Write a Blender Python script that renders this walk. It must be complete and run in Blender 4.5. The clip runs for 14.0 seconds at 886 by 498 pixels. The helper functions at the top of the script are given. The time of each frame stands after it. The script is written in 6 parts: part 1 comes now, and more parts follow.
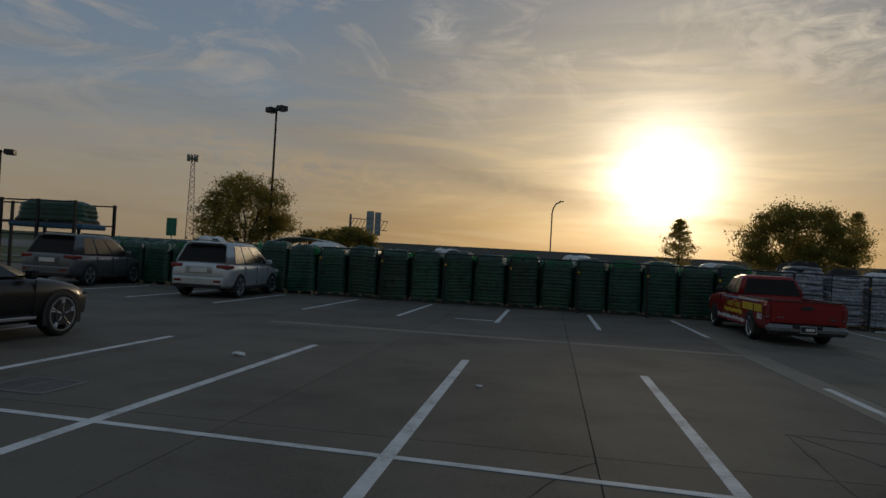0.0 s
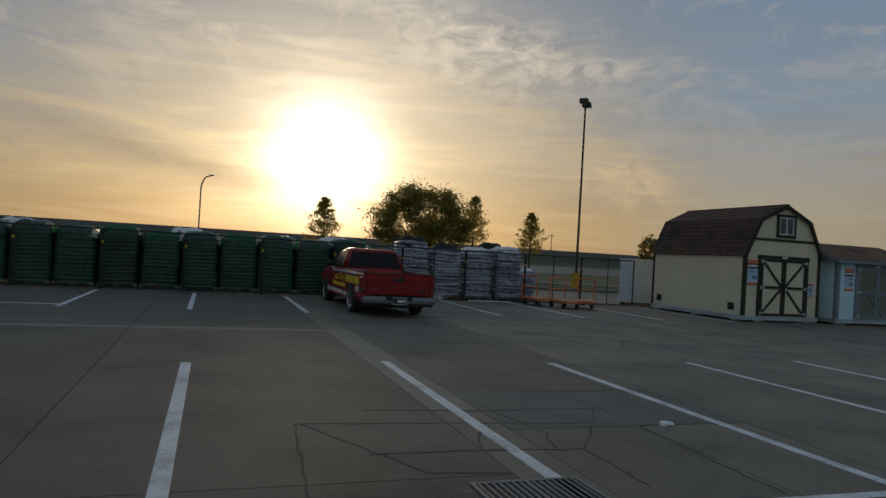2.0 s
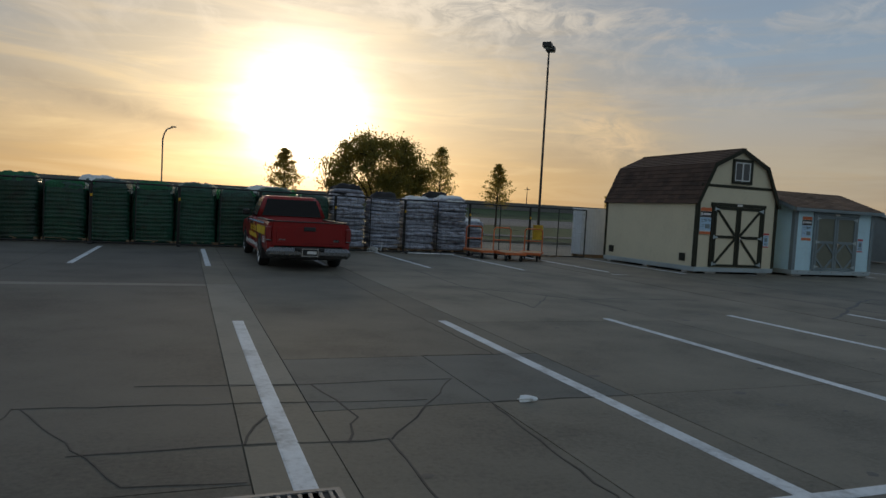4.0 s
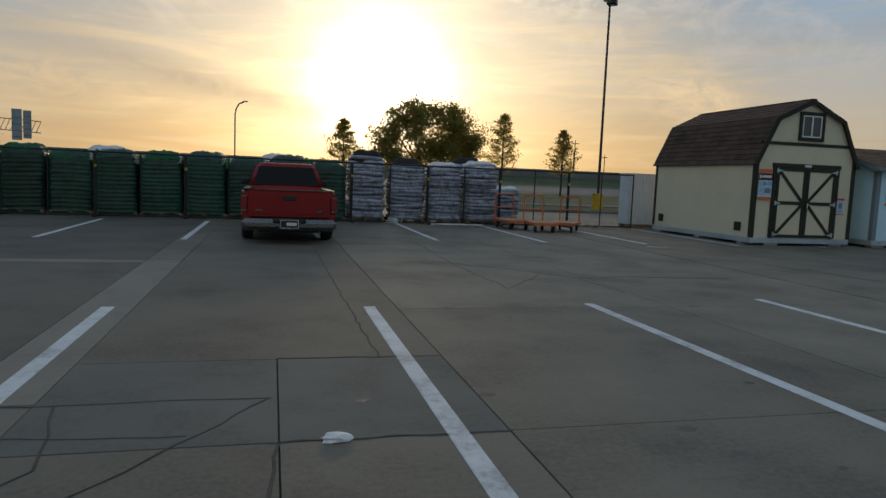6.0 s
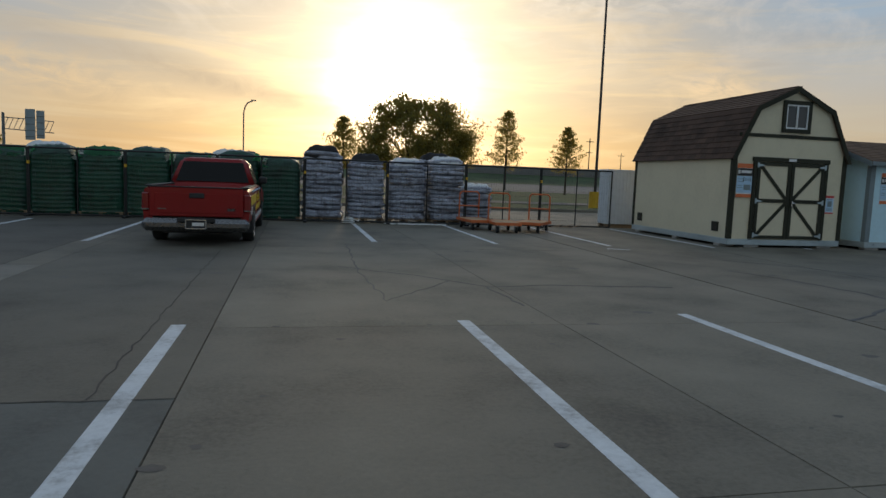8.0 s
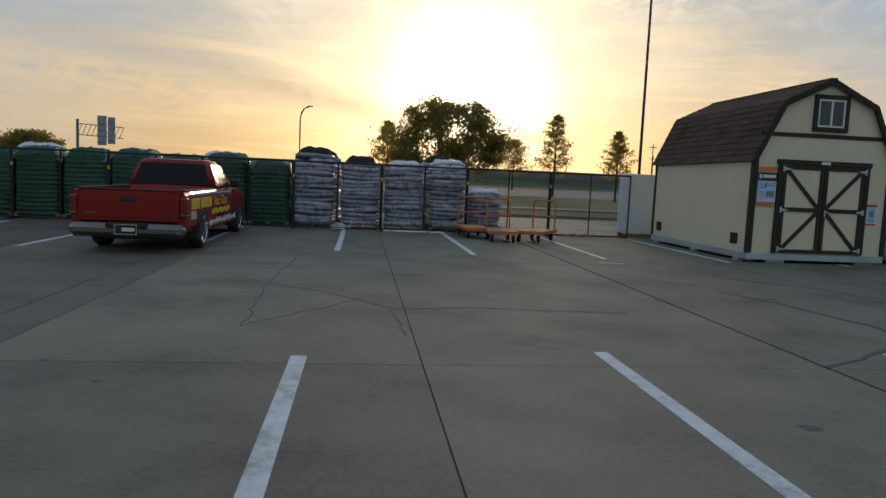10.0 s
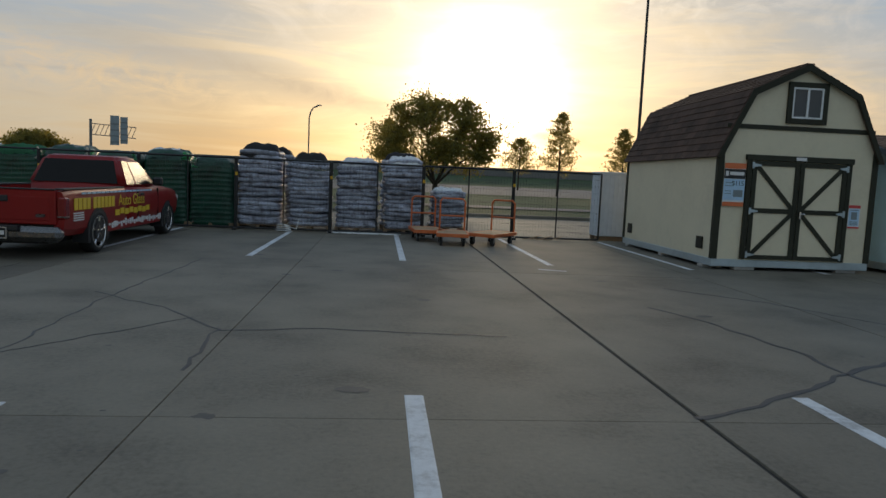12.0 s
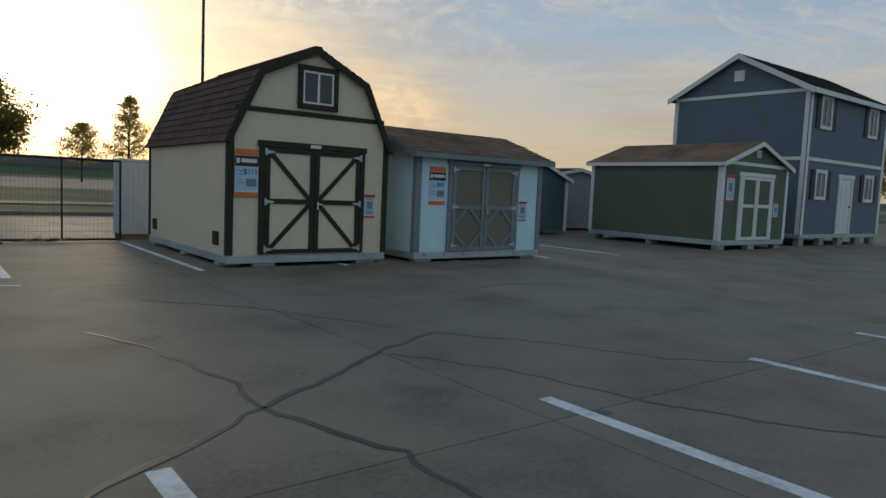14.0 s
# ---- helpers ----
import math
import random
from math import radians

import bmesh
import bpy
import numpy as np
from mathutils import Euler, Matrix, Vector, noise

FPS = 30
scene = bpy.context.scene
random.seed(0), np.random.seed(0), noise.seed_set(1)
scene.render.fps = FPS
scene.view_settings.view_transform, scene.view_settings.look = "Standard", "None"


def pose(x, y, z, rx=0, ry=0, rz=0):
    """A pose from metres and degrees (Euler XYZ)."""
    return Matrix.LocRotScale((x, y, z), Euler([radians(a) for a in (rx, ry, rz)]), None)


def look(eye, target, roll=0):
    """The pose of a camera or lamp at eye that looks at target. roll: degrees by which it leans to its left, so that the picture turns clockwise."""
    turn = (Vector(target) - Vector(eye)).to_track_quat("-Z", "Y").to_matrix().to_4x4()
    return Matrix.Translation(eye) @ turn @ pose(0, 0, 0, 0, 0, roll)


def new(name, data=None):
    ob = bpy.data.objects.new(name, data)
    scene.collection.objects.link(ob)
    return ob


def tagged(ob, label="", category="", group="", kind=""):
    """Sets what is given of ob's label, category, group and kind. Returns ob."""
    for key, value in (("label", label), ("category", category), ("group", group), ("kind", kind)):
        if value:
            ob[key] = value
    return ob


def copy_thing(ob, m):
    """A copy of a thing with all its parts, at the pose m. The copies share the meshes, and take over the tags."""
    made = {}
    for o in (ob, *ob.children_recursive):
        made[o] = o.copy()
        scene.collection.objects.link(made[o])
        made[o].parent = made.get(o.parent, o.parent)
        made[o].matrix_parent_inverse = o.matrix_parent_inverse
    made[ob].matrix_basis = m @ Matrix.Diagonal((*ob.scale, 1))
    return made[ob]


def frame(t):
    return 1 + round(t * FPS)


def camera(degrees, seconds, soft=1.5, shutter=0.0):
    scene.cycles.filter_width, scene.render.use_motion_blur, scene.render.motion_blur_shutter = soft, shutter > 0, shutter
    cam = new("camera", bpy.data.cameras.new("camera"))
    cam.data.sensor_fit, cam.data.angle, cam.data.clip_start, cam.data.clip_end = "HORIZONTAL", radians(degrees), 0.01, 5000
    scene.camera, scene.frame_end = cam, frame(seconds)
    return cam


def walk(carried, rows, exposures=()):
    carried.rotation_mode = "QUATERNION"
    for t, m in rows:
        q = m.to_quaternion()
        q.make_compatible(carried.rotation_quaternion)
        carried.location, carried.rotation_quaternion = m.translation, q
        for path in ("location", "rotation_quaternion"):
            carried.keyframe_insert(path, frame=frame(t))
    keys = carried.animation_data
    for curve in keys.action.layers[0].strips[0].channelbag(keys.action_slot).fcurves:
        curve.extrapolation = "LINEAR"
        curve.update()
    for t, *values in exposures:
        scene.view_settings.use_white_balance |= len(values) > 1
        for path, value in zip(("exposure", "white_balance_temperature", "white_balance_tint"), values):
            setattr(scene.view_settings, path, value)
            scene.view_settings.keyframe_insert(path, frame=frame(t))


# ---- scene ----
cam = camera(66.1, 14.0)
PATH = [
    (0, (1.157, 0.507, 1.57), (0.842, 2.482, 1.598), 3.2),
    (0.5, (1.507, 0.845, 1.511), (1.343, 2.838, 1.537), 3.2),
    (1, (1.968, 1.194, 1.485), (2.057, 3.192, 1.51), 3.1),
    (1.5, (2.39, 1.5, 1.50), (2.763, 3.464, 1.527), 3.3),
    (2, (2.80, 1.93, 1.505), (3.447, 3.823, 1.526), 3.3),
    (2.5, (3.27, 2.27, 1.478), (4.018, 4.124, 1.496), 3.4),
    (2.7, (3.43, 2.35, 1.466), (4.186, 4.201, 1.479), 3.3),
    (4.8, (5.459, 3.377, 1.385), (6.067, 5.274, 1.21), 2.4),
    (5, (5.7, 3.521, 1.389), (6.267, 5.43, 1.209), 2.4),
    (5.5, (6.193, 3.795, 1.355), (6.703, 5.72, 1.162), 2.5),
    (6, (6.708, 4.025, 1.359), (7.197, 5.954, 1.156), 2.3),
    (6.5, (7.184, 4.22, 1.391), (7.659, 6.152, 1.183), 2.5),
    (7, (7.682, 4.466, 1.386), (8.141, 6.402, 1.178), 2.4),
    (7.2, (7.879, 4.551, 1.355), (8.341, 6.485, 1.147), 2.2),
    (9.5, (10.183, 5.684, 1.347), (10.477, 7.652, 1.148), 2.5),
    (10, (10.697, 5.954, 1.371), (10.943, 7.929, 1.174), 2.5),
    (10.5, (11.128, 6.247, 1.366), (11.344, 8.225, 1.165), 2.5),
    (11, (11.597, 6.467, 1.367), (11.785, 8.448, 1.167), 2.4),
    (11.5, (12.029, 6.697, 1.382), (12.206, 8.679, 1.182), 2.5),
    (12, (12.479, 7.031, 1.407), (12.667, 9.012, 1.207), 2.5),
    (12.5, (12.973, 7.309, 1.433), (13.242, 9.281, 1.237), 2.6),
    (13, (13.43, 7.558, 1.429), (14.029, 9.457, 1.24), 2.7),
    (13.5, (13.884, 7.787, 1.46), (14.85, 9.529, 1.277), 2.7),
    (14, (14.532, 8.073, 1.415), (15.759, 9.643, 1.244), 2.5),
]
walk(cam, [(t, look(eye, target, roll)) for t, eye, target, roll in PATH], [(0.0, -0.76), (1.0, -0.62), (2.5, -0.36), (4.8, -0.02), (6.5, 0.12), (9.5, 0.28), (11.0, 0.32), (12.5, 0.22), (13.3, 0.14), (14.0, 0.3)])

# ---------- world, sun, exposure ----------
SUN_AZ, SUN_EL = radians(8.7), radians(7.5)
SUN_DIR = Vector((math.sin(SUN_AZ) * math.cos(SUN_EL), math.cos(SUN_AZ) * math.cos(SUN_EL), math.sin(SUN_EL)))


class Nodes:
    """Small helper to wire shader nodes."""

    def __init__(self, tree):
        self.t = tree

    def add(self, kind, **values):
        n = self.t.nodes.new(kind)
        for k, v in values.items():
            n.inputs[k].default_value = v
        return n

    def link(self, a, b):
        self.t.links.new(a, b)

    def math(self, op, a, b=None, clamp=False):
        n = self.t.nodes.new("ShaderNodeMath")
        n.operation, n.use_clamp = op, clamp
        for i, v in enumerate((a, b)):
            if v is None:
                continue
            if isinstance(v, (int, float)):
                n.inputs[i].default_value = v
            else:
                self.link(v, n.inputs[i])
        return n.outputs[0]

    def mix(self, fac, a, b, blend="MIX"):
        n = self.t.nodes.new("ShaderNodeMix")
        n.data_type, n.blend_type = "RGBA", blend
        for sock, v in ((n.inputs[0], fac), (n.inputs[6], a), (n.inputs[7], b)):
            if isinstance(v, (int, float)):
                sock.default_value = v
            elif isinstance(v, tuple):
                sock.default_value = (*v, 1)
            else:
                self.link(v, sock)
        return n.outputs[2]

    def ramp(self, fac, stops):
        n = self.t.nodes.new("ShaderNodeValToRGB")
        el = n.color_ramp.elements
        while len(el) < len(stops):
            el.new(0.5)
        for e, (p, c) in zip(el, stops):
            e.position = p
            e.color = (*c, 1) if isinstance(c, tuple) else (c, c, c, 1)
        self.link(fac, n.inputs[0])
        return n.outputs[0]


def build_world():
    w = bpy.data.worlds.new("world")
    w.use_nodes = True
    scene.world = w
    w.node_tree.nodes.clear()
    N = Nodes(w.node_tree)
    sky = N.add("ShaderNodeTexSky")
    sky.sky_type, sky.sun_disc = "NISHITA", False
    sky.sun_elevation, sky.sun_rotation = SUN_EL, SUN_AZ
    sky.air_density, sky.dust_density, sky.ozone_density = 1.0, 2.0, 1.5
    co = N.add("ShaderNodeTexCoord")
    d = co.outputs["Generated"]
    sep = N.add("ShaderNodeSeparateXYZ")
    N.link(d, sep.inputs[0])
    z = sep.outputs["Z"]
    # evening haze: warm at the horizon, blue-grey above, by height over the horizon
    near = N.ramp(z, [(0.0, (0.38, 0.205, 0.07)), (0.06, (0.45, 0.27, 0.105)), (0.14, (0.40, 0.31, 0.20)), (0.24, (0.29, 0.27, 0.245)), (0.38, (0.21, 0.24, 0.285)), (1.0, (0.14, 0.19, 0.28))])
    away = N.ramp(z, [(0.0, (0.42, 0.32, 0.21)), (0.07, (0.43, 0.35, 0.25)), (0.13, (0.38, 0.355, 0.32)), (0.22, (0.255, 0.325, 0.40)), (0.45, (0.17, 0.25, 0.37)), (1.0, (0.12, 0.185, 0.29))])
    dot = N.t.nodes.new("ShaderNodeVectorMath")
    dot.operation = "DOT_PRODUCT"
    N.link(d, dot.inputs[0])
    dot.inputs[1].default_value = SUN_DIR
    c = dot.outputs["Value"]
    side = N.ramp(c, [(0.84, 0.0), (0.98, 1.0)])
    base = N.mix(side, away, near)
    # behind the camera the evening sky is plain and dimmer
    back = N.ramp(c, [(0.0, 0.0), (0.65, 1.0)])
    base = N.mix(back, (0.215, 0.29, 0.36), base)
    # clouds: long streaks low down, thin wisps above
    m1 = N.add("ShaderNodeMapping")
    m1.inputs["Scale"].default_value = (1.5, 1.5, 13)
    m1.inputs["Rotation"].default_value = (0.0, radians(11), 0.0)
    N.link(d, m1.inputs[0])
    n1 = N.add("ShaderNodeTexNoise", Scale=2.6, Detail=8, Roughness=0.6, Distortion=0.7)
    N.link(m1.outputs[0], n1.inputs["Vector"])
    streak = N.ramp(n1.outputs[0], [(0.48, 0.0), (0.63, 1.0)])
    low = N.ramp(z, [(0.02, 0.5), (0.11, 1.0), (0.21, 0.45), (0.33, 0.0)])
    base = N.mix(N.math("MULTIPLY", streak, N.math("MULTIPLY", low, 0.75)), base, N.mix(side, (0.42, 0.37, 0.29), (0.62, 0.42, 0.19)))
    m3 = N.add("ShaderNodeMapping")
    m3.inputs["Location"].default_value = (3.1, 0.4, 1.9)
    m3.inputs["Scale"].default_value = (1.2, 1.2, 11)
    m3.inputs["Rotation"].default_value = (0.0, radians(-9), 0.0)
    N.link(d, m3.inputs[0])
    n3 = N.add("ShaderNodeTexNoise", Scale=2.2, Detail=6, Roughness=0.55, Distortion=0.4)
    N.link(m3.outputs[0], n3.inputs["Vector"])
    shade = N.ramp(n3.outputs[0], [(0.52, 0.0), (0.70, 1.0)])
    base = N.mix(N.math("MULTIPLY", shade, N.math("MULTIPLY", low, 0.4)), base, (0.23, 0.185, 0.155))
    m2 = N.add("ShaderNodeMapping")
    m2.inputs["Scale"].default_value = (3.2, 2.0, 7)
    m2.inputs["Rotation"].default_value = (0.2, radians(24), 0.3)
    m2.inputs["Location"].default_value = (0.35, 0.0, 0.2)
    N.link(d, m2.inputs[0])
    n2 = N.add("ShaderNodeTexNoise", Scale=1.9, Detail=9, Roughness=0.66, Distortion=1.0)
    N.link(m2.outputs[0], n2.inputs["Vector"])
    wisp = N.ramp(n2.outputs[0], [(0.50, 0.0), (0.70, 1.0)])
    high = N.ramp(z, [(0.12, 0.0), (0.28, 0.85), (0.6, 0.5)])
    base = N.mix(N.math("MULTIPLY", wisp, high), base, (0.56, 0.49, 0.42))
    # single clouds: heading, height, length, thickness and tilt in degrees, strength, colour
    az = N.math("ARCTAN2", sep.outputs["X"], sep.outputs["Y"])
    el = N.math("ARCSINE", z)
    m4 = N.add("ShaderNodeMapping")
    m4.inputs["Scale"].default_value = (7, 7, 16)
    m4.inputs["Rotation"].default_value = (0.0, radians(20), 0.0)
    N.link(d, m4.inputs[0])
    n4 = N.add("ShaderNodeTexNoise", Scale=2.4, Detail=9, Roughness=0.65, Distortion=1.3)
    N.link(m4.outputs[0], n4.inputs["Vector"])
    torn = N.ramp(n4.outputs[0], [(0.40, 0.0), (0.62, 1.0)])
    soft = N.ramp(n4.outputs[0], [(0.25, 0.35), (0.65, 1.0)])

    def clouds(under, rows, cover):
        for head, up, long, thick, tilt, power, tone in rows:
            da, de = N.math("SUBTRACT", az, radians(head)), N.math("SUBTRACT", el, radians(up))
            ct, st = math.cos(radians(tilt)), math.sin(radians(tilt))
            u = N.math("DIVIDE", N.math("ADD", N.math("MULTIPLY", da, ct), N.math("MULTIPLY", de, st)), radians(long))
            v = N.math("DIVIDE", N.math("SUBTRACT", N.math("MULTIPLY", de, ct), N.math("MULTIPLY", da, st)), radians(thick))
            r2 = N.math("ADD", N.math("MULTIPLY", u, u), N.math("MULTIPLY", v, v))
            shape = N.math("POWER", 2.718, N.math("MULTIPLY", r2, -1.0))
            under = N.mix(N.math("MULTIPLY", N.math("MULTIPLY", shape, cover), power, clamp=True), under, tone)
        return under

    base = clouds(base, (
        (22, 17.4, 9, 2.4, -13, 1.0, (0.66, 0.59, 0.50)), (30, 15.6, 5, 1.0, 4, 0.9, (0.60, 0.54, 0.46)),
        (34, 6.8, 3.6, 1.9, -20, 0.9, (0.70, 0.50, 0.29)), (-10.3, 18.7, 2.2, 1.7, -40, 0.9, (0.56, 0.53, 0.49)),
        (19, 15.6, 5, 1.4, -20, 0.6, (0.58, 0.51, 0.43)), (52, 15.4, 5, 1.4, 15, 0.6, (0.46, 0.46, 0.46)),
        (-19, 6.8, 12, 1.9, -4, 0.75, (0.58, 0.41, 0.23))), torn)
    # the veiled sun and its wide glow
    a = N.math("SUBTRACT", 1.0, c)
    core = N.math("POWER", 2.718, N.math("MULTIPLY", a, -400.0))
    wide = N.math("POWER", 2.718, N.math("MULTIPLY", a, -32.0))
    glow = N.mix(1.0, N.mix(core, (0, 0, 0), (3.6, 3.1, 2.4)), N.mix(wide, (0, 0, 0), (0.64, 0.53, 0.36)), "ADD")
    ragged = N.ramp(n1.outputs[0], [(0.3, 0.75), (0.7, 1.15)])
    glow = N.mix(1.0, glow, ragged, "MULTIPLY")
    base = N.mix(1.0, base, glow, "ADD")
    # thin dark bars of cloud in front of the glow
    base = clouds(base, ((-5.5, 6.7, 9, 1.0, -12, 0.75, (0.27, 0.22, 0.18)), (14.0, 3.9, 3.6, 0.45, -3, 0.8, (0.36, 0.25, 0.13)), (-22, 9.6, 10, 1.6, -10, 0.4, (0.24, 0.25, 0.26))), soft)
    both = N.mix(1.0, base, N.mix(1.0, sky.outputs[0], (0.01, 0.01, 0.01), "MULTIPLY"), "ADD")
    bg = N.add("ShaderNodeBackground", Strength=1.0)
    N.link(both, bg.inputs[0])
    out = N.add("ShaderNodeOutputWorld")
    N.link(bg.outputs[0], out.inputs[0])


build_world()
sun = new("sun", bpy.data.lights.new("sun", "SUN"))
sun.data.energy, sun.data.angle, sun.data.color = 0.6, radians(10), (1.0, 0.78, 0.5)
sun.matrix_world = look(SUN_DIR * 200, (0, 0, 0))


# ---------- materials ----------
def mat(name, color, rough=0.7, metal=0.0, spread=0.18, grain=12.0, bump=0.15, stain=1.2, dark=None, rand=0.0, coat=0.0, glass=0.0, spec=0.5, relief=0.01):
    """A surface with stains at the scale of a metre and grain at that of a hand; spread is how far they reach."""
    m = bpy.data.materials.new(name)
    m.use_nodes = True
    N = Nodes(m.node_tree)
    b = m.node_tree.nodes["Principled BSDF"]
    co = N.add("ShaderNodeTexCoord")
    geo = N.add("ShaderNodeNewGeometry")
    pos = geo.outputs["Position"]
    big = N.add("ShaderNodeTexNoise", Scale=stain, Detail=5, Roughness=0.6)
    fine = N.add("ShaderNodeTexNoise", Scale=grain, Detail=6, Roughness=0.7)
    N.link(pos, big.inputs["Vector"])
    N.link(pos, fine.inputs["Vector"])
    dark = dark or tuple(v * (1 - 2 * spread) for v in color)
    light = tuple(min(1, v * (1 + spread)) for v in color)
    f = N.math("ADD", N.math("MULTIPLY", big.outputs[0], 0.6), N.math("MULTIPLY", fine.outputs[0], 0.4))
    col = N.ramp(f, [(0.33, dark), (0.5, color), (0.67, light)])
    if rand:
        info = N.add("ShaderNodeObjectInfo")
        v = N.math("ADD", N.math("MULTIPLY", info.outputs["Random"], 2 * rand), 1 - rand)
        hsv = N.add("ShaderNodeHueSaturation")
        N.link(v, hsv.inputs["Value"])
        N.link(col, hsv.inputs["Color"])
        col = hsv.outputs[0]
    N.link(col, b.inputs["Base Color"])
    r = N.math("ADD", N.math("MULTIPLY", fine.outputs[0], 0.2), rough - 0.1, clamp=True)
    N.link(r, b.inputs["Roughness"])
    b.inputs["Metallic"].default_value = metal
    b.inputs["Coat Weight"].default_value = coat
    b.inputs["Coat Roughness"].default_value = 0.08
    b.inputs["Transmission Weight"].default_value = glass
    b.inputs["Specular IOR Level"].default_value = spec
    if bump:
        bp = N.add("ShaderNodeBump", Strength=bump, Distance=relief)
        N.link(fine.outputs[0], bp.inputs["Height"])
        N.link(bp.outputs[0], b.inputs["Normal"])
    return m


CONCRETE = mat("concrete", (0.168, 0.151, 0.118), 0.75, spread=0.28, grain=26, bump=0.3, stain=0.8, rand=0.12)
# darker tone for the slabs left of x = 4.92
DARKCONCRETE = mat("dark_concrete", (0.112, 0.102, 0.084), 0.8, spread=0.3, grain=26, bump=0.3, stain=0.6, rand=0.1)
MIDCONCRETE = mat("mid_concrete", (0.151, 0.136, 0.107), 0.78, spread=0.28, grain=26, bump=0.3, stain=0.7, rand=0.1)
DARKPATCH = mat("dark_patch_concrete", (0.118, 0.12, 0.108), 0.8, spread=0.2, grain=22, bump=0.3, stain=1.4)
PATCH = mat("patch_concrete", (0.205, 0.19, 0.16), 0.8, spread=0.14, grain=16, bump=0.3, stain=1.1, rand=0.04)
JOINT = mat("joint_filler", (0.03, 0.028, 0.026), 0.9, spread=0.3, grain=30)
CRACKM = mat("crack_dirt", (0.07, 0.063, 0.054), 0.9, spread=0.3, grain=30)
TAR = mat("crack_tar", (0.045, 0.045, 0.047), 0.6, spread=0.3, grain=25)
STAINM = mat("oil_stain", (0.09, 0.083, 0.075), 0.65, spread=0.3, grain=14)
PAINT = mat("road_paint", (0.62, 0.64, 0.66), 0.7, spread=0.22, grain=18, bump=0.3, stain=2.5, dark=(0.3, 0.3, 0.3))
ASPHALT = mat("road_asphalt", (0.14, 0.136, 0.132), 0.85, spread=0.15, grain=5, stain=0.1)
GRASS = mat("grass", (0.038, 0.066, 0.017), 0.95, spread=0.35, grain=6, bump=0.6, stain=0.25)
CREAM = mat("cream_siding", (0.66, 0.60, 0.44), 0.7, spread=0.05, grain=9, bump=0.12, stain=0.9)
DKGREEN = mat("dark_green_trim", (0.030, 0.031, 0.020), 0.65, spread=0.15, grain=15, spec=0.25)
SHINGLE = mat("brown_shingle", (0.078, 0.047, 0.034), 0.95, spread=0.3, grain=40, bump=0.6, rand=0.22)
SHINGLE2 = mat("tan_shingle", (0.19, 0.12, 0.08), 0.95, spread=0.3, grain=40, bump=0.6, rand=0.18)
BLACKROOF = mat("charcoal_shingle", (0.04, 0.04, 0.042), 0.95, spread=0.3, grain=40, bump=0.6)
GALV = mat("galvanised_steel", (0.42, 0.49, 0.52), 0.5, metal=0.5, spread=0.12, grain=8)
WHITES = mat("pale_blue_siding", (0.55, 0.78, 0.88), 0.7, spread=0.05, grain=9, bump=0.12)
GREYTRIM = mat("grey_trim", (0.185, 0.23, 0.25), 0.6, spread=0.1, grain=12)
OLIVEP = mat("olive_door_panel", (0.16, 0.165, 0.125), 0.65, spread=0.08, grain=10)
GREENS = mat("olive_green_siding", (0.095, 0.13, 0.092), 0.7, spread=0.08, grain=9, bump=0.12)
WHITETRIM = mat("white_trim", (0.70, 0.72, 0.72), 0.6, spread=0.06, grain=12)
BLUES = mat("slate_blue_siding", (0.105, 0.15, 0.195), 0.7, spread=0.07, grain=9, bump=0.12)
TEALS = mat("teal_siding", (0.06, 0.11, 0.13), 0.7, spread=0.08, grain=9)
GREYS = mat("grey_siding", (0.30, 0.34, 0.36), 0.7, spread=0.08, grain=9)
GLASS = mat("window_glass", (0.03, 0.035, 0.04), 0.12, spread=0.1, bump=0, spec=0.6)
TINT = mat("tinted_glass", (0.010, 0.009, 0.009), 0.22, spread=0.1, bump=0, spec=0.2)
RED = mat("red_car_paint", (0.24, 0.006, 0.006), 0.4, spread=0.06, grain=5, bump=0, coat=0.3, spec=0.3)
SILVER = mat("silver_car_paint", (0.52, 0.55, 0.58), 0.35, metal=0.5, spread=0.04, grain=5, bump=0, coat=0.6)
GREYCAR = mat("grey_car_paint", (0.12, 0.125, 0.135), 0.35, metal=0.4, spread=0.04, grain=5, bump=0, coat=0.6)
BLACKCAR = mat("black_car_paint", (0.008, 0.008, 0.009), 0.3, spread=0.05, grain=5, bump=0, coat=0.35, spec=0.3)
RUBBER = mat("tyre_rubber", (0.018, 0.018, 0.018), 0.85, spread=0.2, grain=30)
BLACKPL = mat("black_plastic", (0.02, 0.02, 0.021), 0.6, spread=0.2, grain=20)
BUMPERM = mat("dull_chrome", (0.20, 0.20, 0.205), 0.28, metal=1.0, spread=0.06, bump=0)
CHROME = mat("chrome", (0.75, 0.75, 0.76), 0.16, metal=1.0, spread=0.04, bump=0)
ALLOY = mat("alloy_rim", (0.5, 0.5, 0.52), 0.3, metal=0.9, spread=0.05, bump=0)
REDLENS = mat("red_lens", (0.20, 0.008, 0.008), 0.2, spread=0.05, bump=0, coat=0.5)
CLEARLENS = mat("clear_lens", (0.6, 0.6, 0.58), 0.2, spread=0.05, bump=0, coat=0.5)
YELLOW = mat("yellow_vinyl", (0.72, 0.50, 0.03), 0.5, spread=0.06, grain=9, bump=0)
WHITEV = mat("white_vinyl", (0.7, 0.7, 0.7), 0.5, spread=0.06, grain=9, bump=0)
REDV = mat("red_print", (0.55, 0.05, 0.05), 0.5, spread=0.06, grain=9, bump=0)
ORANGEV = mat("orange_print", (0.65, 0.16, 0.05), 0.5, spread=0.06, grain=9, bump=0)
